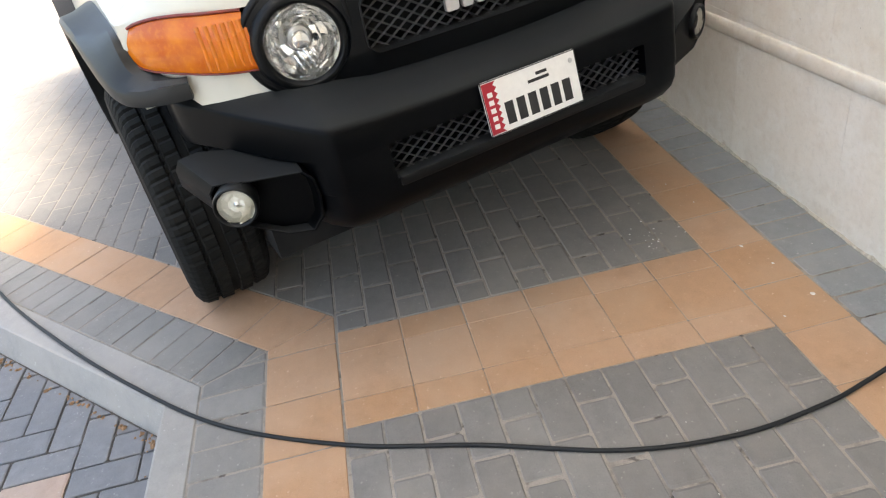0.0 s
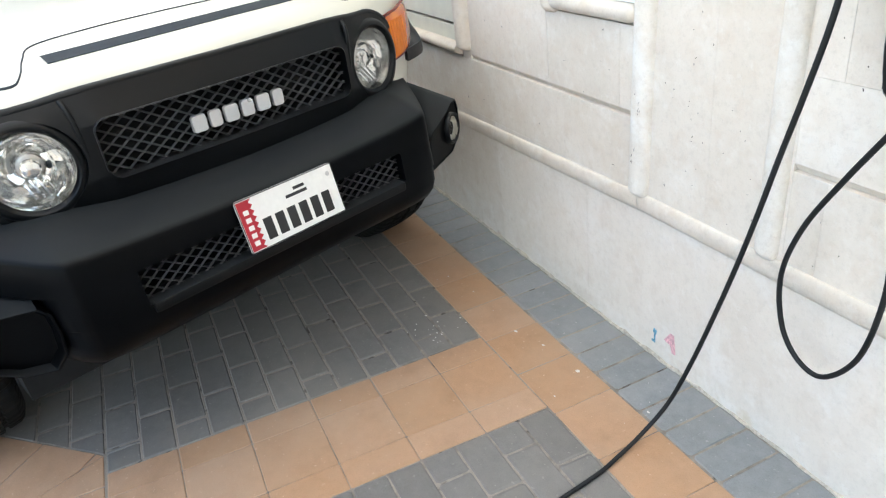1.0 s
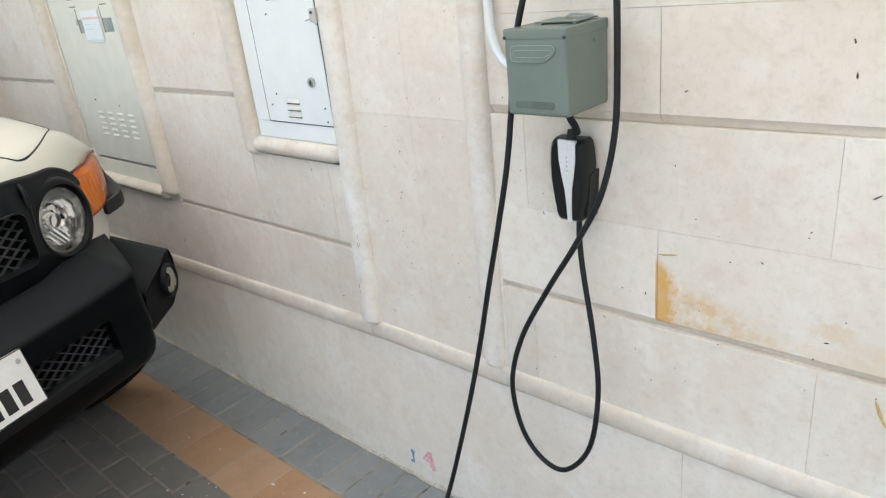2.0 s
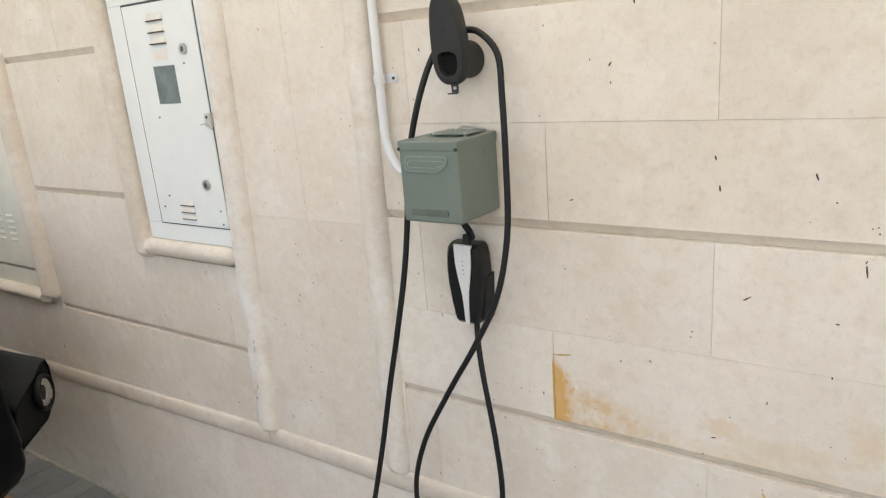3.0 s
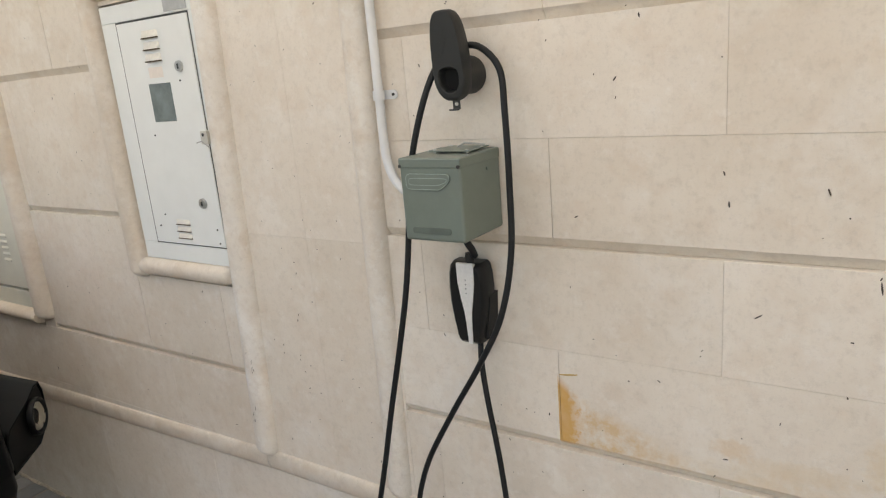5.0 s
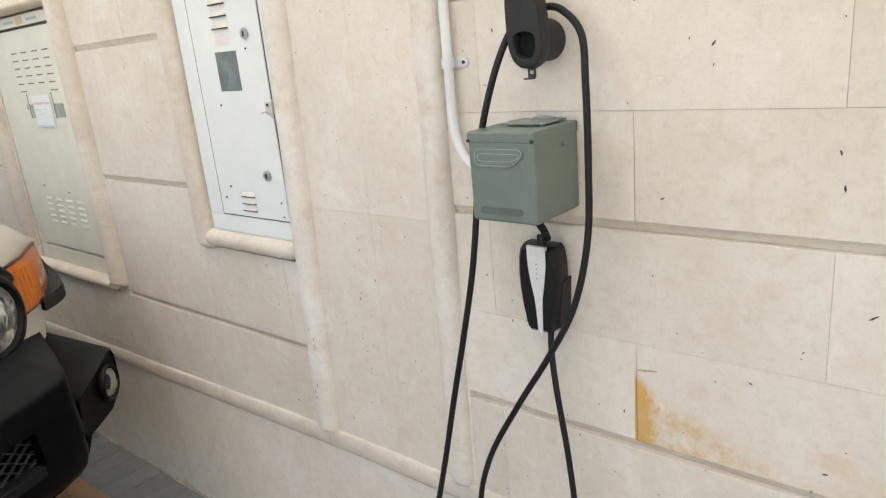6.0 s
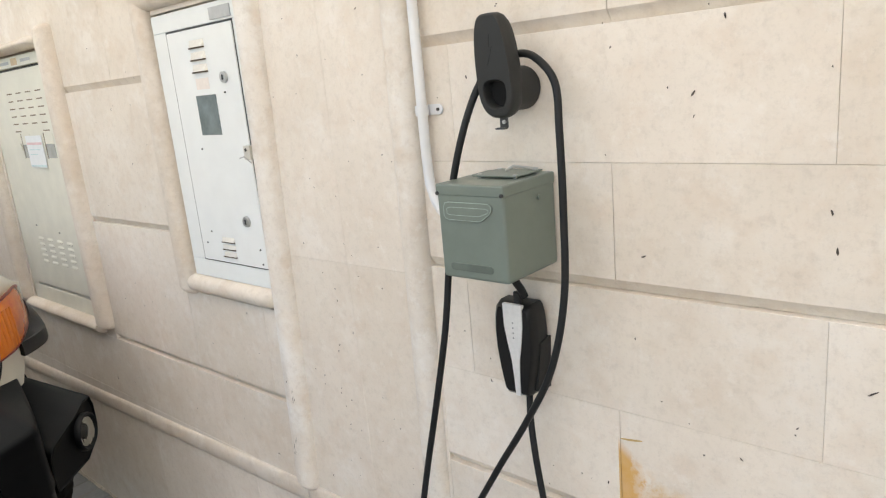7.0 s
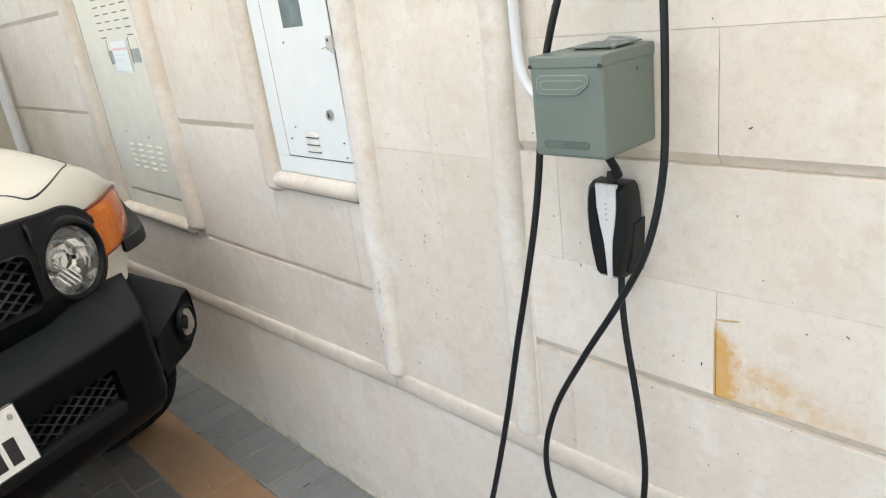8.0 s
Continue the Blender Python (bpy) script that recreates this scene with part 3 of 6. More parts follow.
kerb_run(k_in, along(k_in, FAR), k_out, along(k_out, FAR), "kerb_diagonal")

# ---- things on the wall ----
def cable_holder():
    t = thing("cable_holder", "black plastic cable holder with empty plug socket on wall", "cable holder", pose(-0.147, 0.0, 1.517))
    # drum against the wall
    part("drum", cyl(0.034, 0.0, -0.054, "y", 32, (-0.001, -0.022), 0.032, 0.003), HOLDER_BLACK, t)
    # tall front plate: wide and round at the foot, narrower at the head, leaning a little
    def outline(k, y):
        pts = []
        n = 40
        for i in range(n):
            a = 2 * math.pi * i / n
            s, c = math.sin(a), math.cos(a)
            w = 0.0325 if s < 0 else 0.0325 - 0.0045 * min(1.0, s * 1.1)
            r = abs(c) ** (0.72 if s < 0 else 0.45) * (1 if c > 0 else -1)
            z = (0.046 * s if s < 0 else 0.108 * (abs(s) ** 0.62)) - 0.018
            pts.append((w * r * k, y + 0.012 - 0.016 * (z + 0.066) / 0.16, (z - 0.02) * k + 0.02))
        return pts
    def mouth(k, inset):
        """A plug opening: round below, flat above, set square to the leaning plate."""
        pts = []
        for i in range(40):
            a = 2 * math.pi * i / 40
            c, s = math.cos(a), math.sin(a)
            z = -0.024 + k * (0.025 * s if s < 0 else 0.018 * s ** 0.55)
            pts.append((0.0205 * k * abs(c) ** 0.8 * (1 if c > 0 else -1), -0.074 - 0.1 * (z + 0.066) + inset, z))
        return pts
    rings = [outline(0.90, -0.052), outline(0.97, -0.060), outline(1.0, -0.070), outline(0.99, -0.080), outline(0.965, -0.0845), outline(0.93, -0.086), mouth(1.06, 0.0), mouth(1.0, 0.001), mouth(0.93, 0.006), mouth(0.90, 0.020)]
    plate = part("front_plate", loft(rings), HOLDER_BLACK, t)
    part("socket", loft([mouth(0.86, 0.0165), mouth(0.84, 0.0195)]), VOID, plate, "dark empty plug socket")
    # faint pressed flash mark on the plate
    bm = prism([(0.003, 0.060), (-0.007, 0.037), (-0.002, 0.038), (-0.006, 0.016), (0.005, 0.042), (0.0, 0.0415)], "y", 0.001, -0.0008)
    for v in bm.verts:
        v.co.y += -0.074 - 0.1 * (v.co.z + 0.066)
    part("mark", bm, HOLDER_BLACK, plate, smooth=False)
    # steel latch tab below
    tab = part("latch_tab", box(-0.003, 0.012, -0.066, -0.064, -0.078, -0.056, 0.0006), SCREW, t, "small dark steel latch tab")
    part("latch_lip", box(-0.008, 0.010, -0.072, -0.064, -0.080, -0.0775, 0.0006), SCREW, tab)
    part("latch_screw", cyl(0.003, -0.066, -0.0685, "y", 12, (0.006, -0.069)), STEEL, tab)
    return t


def green_box():
    t = thing("metal_box", "grey-green painted steel ammunition box fixed to the wall", "metal box", pose(-0.163, 0.0, 1.214))
    w, d, h = 0.064, 0.140, 0.139
    body = part("body", box(-w, w, -d, -0.001, 0.0, h, 0.006, 3), GREEN, t)
    # pressed shapes on the front
    fy = -d - 0.0005
    grip = [(-0.040, 0.094), (0.018, 0.094), (0.024, 0.096), (0.039, 0.107), (0.042, 0.112), (0.042, 0.119), (0.037, 0.123), (-0.040, 0.123), (-0.047, 0.121), (-0.050, 0.115), (-0.050, 0.101), (-0.047, 0.096)]
    part("grip_rib", prism(grip[::-1], "y", fy + 0.001, fy - 0.0024, 0.0018, 3), GREEN, body, "pressed grip panel")
    for kx, kz in ((0.985, 0.94), (0.86, 0.42)):
        inner = [Vector((x * kx, fy - 0.0020, 0.1085 + (z - 0.1085) * kz)) for x, z in grip]
        part("grip_edge", tube(inner + inner[:1], 0.0007, 6), GREEN_EDGE, body)
    # darker green bar: the shadow of a pressed lip, put into the paint
    part("foot_lip_shade", prism(rounded(0.082, 0.012, 0.005, 4, -0.004, 0.020), "y", fy + 0.001, fy - 0.0012, 0.0008), simple("green_lip_shade", (0.105, 0.13, 0.112), 0.6), body)
    lid = part("lid", box(-w - 0.0008, w + 0.0008, -d - 0.001, -0.001, h - 0.008, h + 0.0105, 0.003, 3), GREEN, t)
    part("hasp_plate", box(-0.034, 0.050, -0.085, -0.012, h + 0.0130, h + 0.0152, 0.0006), GREEN, lid, "riveted plate on the lid")
    for x, y in ((-0.026, -0.076), (0.042, -0.076), (-0.026, -0.022), (0.042, -0.022)):
        part("rivet", cyl(0.0035, h + 0.0100, h + 0.0168, "z", 10, (x, y)), STEEL, lid)
    part("pin", tube([Vector((0.002, -0.045, h + 0.0170)), Vector((0.012, -0.036, h + 0.0230)), Vector((0.048, -0.022, h + 0.0170))], 0.0022, 8), STEEL, lid, "loose bright hinge pin")
    for x in (-w + 0.003, w - 0.003):
        part("corner_screw", cyl(0.0030, -d + 0.002, -d - 0.0030, "y", 10, (x, h - 0.004)), SCREW, lid)
    part("side_stud", cyl(0.004, w, w + 0.003, "x", 10, (-0.05, 0.118)), GREEN, body)
    return t


def charger_unit():
    t = thing("charger_unit", "black charger box with tapering silver strip on the wall", "charger", pose(-0.165, 0.0, 1.069))
    def outline(y, k):
        pts = []
        prof = [(-0.090, 0.019), (-0.084, 0.026), (-0.045, 0.0345), (-0.005, 0.0400), (0.028, 0.0410), (0.056, 0.0390), (0.072, 0.0355), (0.0785, 0.030)]
        right = [(w, z) for z, w in prof]
        for w, z in right + [(-w - 0.003, z) for w, z in right[::-1]]:
            pts.append((w * k, y, z * (0.5 + 0.5 * k)))
        return pts
    body = part("body", loft([outline(-0.006, 0.96), outline(-0.010, 1.0), outline(-0.032, 1.0), outline(-0.043, 0.93), outline(-0.049, 0.80)]), GLOSS_BLACK, t)
    # silver strip, wide at the head and thin towards the foot
    strip = [(-0.0855, 0.0048), (-0.05, 0.0062), (-0.020, 0.0085), (0.010, 0.0145), (0.040, 0.0192), (0.0785, 0.0200)]
    rings = []
    for z, w in strip:
        y = -0.0502
        w *= 0.98
        mid = 0.0015 + 0.002 * min(1.0, max(0.0, (0.02 - z) / 0.10))
        rings.append([(mid - w, y + 0.006, z), (mid - w * 0.96, y - 0.0008, z), (mid + w * 0.96, y - 0.0008, z), (mid + w, y + 0.006, z)])
    s = part("strip", loft(rings), SILVER, body, "tapering silver front strip")
    for i in range(4):
        part("indicator", cyl(0.0014, -0.0500, -0.0513, "y", 10, (0.0015, 0.046 - i * 0.009)), INDICATOR, s)
    part("cradle", loft([[(x, y, z) for x, y, z in ((-0.044, -0.001, -0.080), (0.038, -0.001, -0.080), (0.043, -0.001, 0.015), (-0.046, -0.001, -0.010))],
                         [(x, y, z) for x, y, z in ((-0.036, -0.034, -0.078), (0.034, -0.034, -0.078), (0.0425, -0.032, 0.010), (-0.0425, -0.032, -0.012))]]), MATT_BLACK, t, "matt black wall cradle")
    part("gland", cyl(0.0095, 0.072, 0.096, "z", 16, (0.004, -0.034), 0.0075), MATT_BLACK, t)
    return t


def short_cable():
    pts = spline([(-0.150, -0.055, 1.215), (-0.150, -0.056, 1.195), (-0.146, -0.046, 1.176), (-0.148, -0.034, 1.160)], 6)
    ob = part("supply_cable", tube(pts, 0.0068, 10), CABLE_MAT, None)
    return tagged(ob, "short black cable from the green box into the charger", "cable")


def charging_cable():
    """One length: out of the charger, down into a loop, up over the holder, down the wall and out across the paving."""
    r = 0.0059
    P = [(-0.150, -0.034, 0.985), (-0.147, -0.040, 0.940), (-0.134, -0.050, 0.870), (-0.108, -0.060, 0.730), (-0.100, -0.062, 0.600), (-0.124, -0.064, 0.452), (-0.187, -0.066, 0.362), (-0.250, -0.068, 0.366),
         (-0.302, -0.070, 0.432), (-0.321, -0.072, 0.556), (-0.284, -0.074, 0.690), (-0.206, -0.078, 0.830), (-0.128, -0.082, 0.955), (-0.075, -0.078, 1.060), (-0.051, -0.068, 1.180), (-0.051, -0.058, 1.310),
         (-0.056, -0.050, 1.430), (-0.066, -0.040, 1.500), (-0.100, -0.036, 1.538), (-0.136, -0.032, 1.546), (-0.170, -0.044, 1.536), (-0.192, -0.070, 1.490), (-0.214, -0.092, 1.410), (-0.238, -0.100, 1.310),
         (-0.248, -0.104, 1.210), (-0.262, -0.112, 1.100), (-0.288, -0.122, 0.970), (-0.318, -0.130, 0.840), (-0.350, -0.136, 0.700), (-0.386, -0.142, 0.560), (-0.428, -0.150, 0.410), (-0.472, -0.166, 0.250), (-0.506, -0.200, 0.115),
         (-0.522, -0.262, 0.035), (-0.508, -0.350, 0.010), (-0.482, -0.470, r), (-0.462, -0.700, r), (-0.505, -0.975, r), (-0.632, -1.300, r), (-0.742, -1.626, r), (-0.925, -1.968, r), (-1.165, -2.245, 0.009),
         (-1.530, -2.588, 0.010), (-1.990, -2.958, 0.010), (-2.60, -3.35, 0.010), (-3.3, -3.62, 0.010)]
    ob = part("charging_cable", tube(spline(P, 9), r, 12), CABLE_MAT, None)
    return tagged(ob, "long black charging cable looped over holder, trailing across paving", "cable")


def conduit():
    t = thing("conduit", "white plastic conduit running down the wall into the green box", "pipe", pose(0, 0, 0))
    pts = [Vector((-0.352, -0.017, 2.90)), Vector((-0.352, -0.017, 1.40))] + spline([(-0.352, -0.017, 1.385), (-0.347, -0.019, 1.340), (-0.328, -0.024, 1.302), (-0.292, -0.030, 1.277), (-0.228, -0.036, 1.266)], 6)
    part("pipe", tube(pts, 0.0092, 14), PVC, t)
    clipb = part("strap", prism(rounded(0.066, 0.018, 0.0085, 6, -0.350, 1.469), "y", -0.0005, -0.0035, 0.0008), PVC, t)
    part("strap_band", loft([[(-0.352 + 0.0120 * math.cos(a), -0.017 + 0.0120 * math.sin(a) - 0.0003, z) for a in [2 * math.pi * i / 20 for i in range(20)]] for z in (1.460, 1.478)]), PVC, clipb)
    part("strap_screw", cyl(0.003, -0.003, -0.006, "y", 10, (-0.326, 1.469)), SCREW, clipb)
    return t


def louvre(w, h, depth):
    """A pressed louvre: a small hood that is open below."""
    n = 8
    rings = []
    for k in range(5):
        z = h * (1 - k / 4)
        out = depth * math.sin(math.pi / 2 * k / 4)
        rings.append([(-w / 2, 0.0, z), (-w / 2 + 0.004, -out, z), (w / 2 - 0.004, -out, z), (w / 2, 0.0, z)])
    return loft(rings)


def lock(parent, x, z, y):
    b = part("lock", cyl(0.0135, y, y - 0.006, "y", 20, (x, z), 0.0125), STEEL, parent, "round steel cam lock")
    part("keyhole", box(x - 0.0025, x + 0.0025, y - 0.0072, y - 0.0055, z - 0.006, z + 0.006), SCREW, b)


def meter_box():
    t = thing("meter_cabinet", "white enamelled meter cabinet with small grey window in wall", "cabinet", pose(0, 0, 0))
    x0, x1, z0, z1 = -1.257, -0.878, 1.062, 1.735
    dx0, dx1, dz0, dz1 = -1.190, -0.9045, 1.113, 1.687
    part("carcass", box(x0 + 0.004, x1 - 0.015, 0.020, 0.16, z0 + 0.004, z1 - 0.004), ENAMEL, t, smooth=False)
    f = bmesh.new()
    for a in ((x0, x1, dz1 + 0.005, z1), (x0, x1, z0, dz0 - 0.003), (x0, dx0 - 0.0025, dz0 - 0.0028, dz1 + 0.0048), (dx1 + 0.0025, x1, dz0 - 0.0028, dz1 + 0.0048)):
        box(a[0], a[1], -0.006, -0.0005 if a[0] > -0.95 else 0.018, a[2], a[3], 0.0015, 1, f)
    part("frame", f, ENAMEL, t)
    door = part("door", box(dx0 + 0.001, dx1, -0.0095, 0.006, dz0, dz1, 0.002, 2), ENAMEL, t)
    part("door_gap", box(dx0 - 0.0044, dx1 + 0.0024, -0.0066, -0.0058, dz0 - 0.0028, dz1 + 0.0048), SCREW, t, smooth=False)
    fy = -0.0095
    # a brown strip under each louvre paints its shadow
    for z in (1.645, 1.617, 1.589):
        part("louvre", louvre(0.064, 0.0165, 0.005), LOUVRE_MAT, door, m=pose(-1.057, fy, z))
        part("louvre_shade", box(-1.089, -1.025, fy - 0.0050, fy + 0.001, z - 0.0032, z - 0.0004), SHADE_BROWN, door)
    for z in (1.169, 1.150, 1.131):
        part("louvre", louvre(0.056, 0.0115, 0.004), LOUVRE_MAT, door, m=pose(-1.060, fy, z))
        part("louvre_shade", box(-1.088, -1.032, fy - 0.0040, fy + 0.001, z - 0.0028, z - 0.0004), SHADE_BROWN, door)
    part("window", box(-1.097, -1.009, fy - 0.0006, fy + 0.001, 1.438, 1.533), METER_GLASS, door, "small grey glass window")
    part("sticker_trace", box(-1.087, -1.030, fy - 0.0003, fy + 0.001, 1.547, 1.573), TRACE, door, "faint pinkish trace of a removed sticker")
    lock(door, -0.961, 1.569, fy)
    lock(door, -0.962, 1.228, fy)
    lt = part("latch", box(-0.911, -0.886, -0.024, -0.006, 1.380, 1.412, 0.0015), ZINC, t, "bright steel hasp at the door's edge")
    part("latch_hole", cyl(0.004, -0.0258, -0.0266, "y", 10, (-0.898, 1.403)), SCREW, lt)
    part("latch_wire", tube([Vector((-0.924, -0.027, 1.384)), Vector((-0.902, -0.030, 1.388)), Vector((-0.882, -0.027, 1.374))], 0.0015, 6), STEEL, lt)
    part("name_plate", box(-0.988, -0.903, -0.0085, -0.0055, 1.697, 1.724, 0.001), GREY_LABEL, t, "blank grey name plate")
    for x, z in ((-0.968, 1.535), (-1.109, 1.404), (-1.131, 1.192), (-1.160, 1.160), (-0.922, 1.124), (-0.925, 1.16)):
        part("rivet", cyl(0.0022, fy, fy - 0.0022, "y", 8, (x, z)), SCREW, door)
    return t


def tall_cabinet():
    t = thing("service_cabinet", "tall cream-grey steel service cabinet with louvres and paper notice", "cabinet", pose(0, 0, 0))
    x0, x1, z0, z1 = -2.596, -1.969, 0.806, 1.730
    part("carcass", box(x0 + 0.004, x1 - 0.004, 0.026, 0.20, z0 + 0.004, z1 - 0.004), CAB_PAINT, t, smooth=False)
    f = bmesh.new()
    for a in ((x0, x1, z1 - 0.036, z1), (x0, x1, z0, z0 + 0.062), (x0, x0 + 0.062, z0 + 0.0622, z1 - 0.0362)):
        box(a[0], a[1], 0.002, 0.024, a[2], a[3], 0.0015, 1, f)
    part("frame", f, CAB_PAINT, t)
    dx0, dx1, dz0, dz1 = x0 + 0.066, x1 - 0.004, z0 + 0.0725, z1 - 0.046
    door = part("door", box(dx0, dx1, 0.000, 0.016, dz0, dz1, 0.002, 2), CAB_PAINT, t)
    part("door_gap", box(dx0 - 0.003, dx1 + 0.002, 0.017, 0.020, dz0 - 0.0085, dz1 + 0.0095), SCREW, t, smooth=False)
    fy = 0.0
    for r_ in range(5):
        for c in range(4):
            part("vent_slot", box(-2.396 + c * 0.0895, -2.346 + c * 0.0895, fy - 0.0006, fy + 0.001, 1.604 - r_ * 0.0268, 1.608 - r_ * 0.0268), SLOT_DUST_SHADE, door)
    for xa in (-2.392, -2.128):
        part("vent_slot", box(xa, xa + 0.056, fy - 0.0006, fy + 0.001, 1.470, 1.474), SLOT_DUST_SHADE, door)
    # each louvre gets a dark strip below, its shade drawn in colour
    for r_ in range(5):
        for c in range(4):
            part("louvre", louvre(0.050, 0.009, 0.004), CAB_PAINT, door, m=pose(-2.386 + c * 0.0885, fy, 1.066 - r_ * 0.0222))
            part("louvre_shade", box(-2.409 + c * 0.0885, -2.363 + c * 0.0885, fy - 0.0005, fy + 0.001, 1.0638 - r_ * 0.0222, 1.0664 - r_ * 0.0222), SLOT_DUST_SHADE, door)
    # two reading windows, partly behind a paper notice
    for xa, xb in ((-2.344, -2.262), (-2.132, -2.059)):
        w = part("reading_window", box(xa, xb, fy - 0.0008, fy + 0.001, 1.377, 1.425), METER_GLASS, door, "grey reading window")
        part("blind", box(xa, xb, fy - 0.0010, fy + 0.001, 1.4255, 1.462), CAB_PAINT, w)
        part("window_edge", box(xa - 0.005, xa - 0.0005, fy - 0.0016, fy + 0.001, 1.375, 1.464), SLOT_DUST_SHADE, w)
    part("lens", cyl(0.011, fy - 0.001, fy - 0.005, "y", 16, (-2.368, 1.418)), CAB_PAINT, door)
    n = part("notice", box(-2.305, -2.155, fy - 0.0036, fy - 0.0024, 1.343, 1.456), PAPER, door, "white paper notice")
    part("notice_band", box(-2.298, -2.162, fy - 0.0042, fy - 0.0035, 1.424, 1.432), PAPER_RED, n)
    part("notice_bar", box(-2.285, -2.190, fy - 0.0042, fy - 0.0035, 1.405, 1.408), PAPER_TEAL, n)
    part("notice_bar", box(-2.285, -2.215, fy - 0.0042, fy - 0.0035, 1.388, 1.391), PAPER_TEAL, n)
    part("notice_foot", box(-2.298, -2.162, fy - 0.0042, fy - 0.0035, 1.346, 1.352), PAPER_TEAL, n)
    part("header_label", box(-2.29, -2.235, 0.0005, 0.003, 1.700, 1.724), TAN, t, "small tan label")
    for xa in (-2.40, -2.20):
        part("header_bar", box(xa, xa + 0.085, 0.001, 0.003, 1.706, 1.716), GREY_LABEL, t)
    lock(door, -2.000, 1.504, fy)
    lock(door, -2.000, 1.040, fy)
    for x, z in ((-2.40, 1.12), (-2.19, 1.105)):
        part("rivet", cyl(0.003, fy, fy - 0.003, "y", 8, (x, z)), SCREW, door)
    return t


def downpipe():
    t = thing("downpipe", "white plastic downpipe in the far corner of the wall", "pipe", pose(0, 0, 0))
    part("pipe", tube([Vector((-3.96, -0.045, 2.9)), Vector((-3.96, -0.045, -0.02))], 0.030, 16), PVC, t)
    for z in (0.6, 1.6, 2.5):
        part("bracket", box(-4.0, -3.92, -0.078, 0.0, z, z + 0.03, 0.002), PVC, t)
    return t


def wall_marks():
    b = part("paint_mark", prism([(-0.806, 0.050), (-0.790, 0.050), (-0.790, 0.078), (-0.784, 0.098), (-0.797, 0.103), (-0.803, 0.090), (-0.797, 0.084), (-0.797, 0.060), (-0.806, 0.058)], "y", -0.0002, -0.0012), SPRAY_BLUE, None, smooth=False)
    tagged(b, "small faded blue marker stroke on the wall's foot", "paint mark", "marks on the wall")
    bm = prism([(-0.752, 0.086), (-0.726, 0.124), (-0.710, 0.124), (-0.700, 0.058), (-0.716, 0.056), (-0.724, 0.080)], "y", -0.0002, -0.0012)
    p = part("paint_mark", bm, SPRAY_PINK, None, smooth=False)
    tagged(p, "small faded pink marker stroke on the wall's foot", "paint mark", "marks on the wall")


def fleck(bm, x, z, length, width, ang, rng, y=0.0):
    """One thin raised dash of dried dirt with an uneven outline."""
    n = 7
    ca_, sa_ = math.cos(radians(ang)), math.sin(radians(ang))
    ring = []
    for i in range(n):
        a = 2 * math.pi * i / n
        p, q = length / 2 * math.cos(a) * rng.uniform(0.75, 1.1), width / 2 * math.sin(a) * rng.uniform(0.7, 1.25)
        ring.append(bm.verts.new((x + p * ca_ - q * sa_, y - 0.0008, z + p * sa_ + q * ca_)))
    top = bm.verts.new((x, y - 0.0020, z))
    for i in range(n):
        bm.faces.new((ring[i], ring[(i + 1) % n], top))


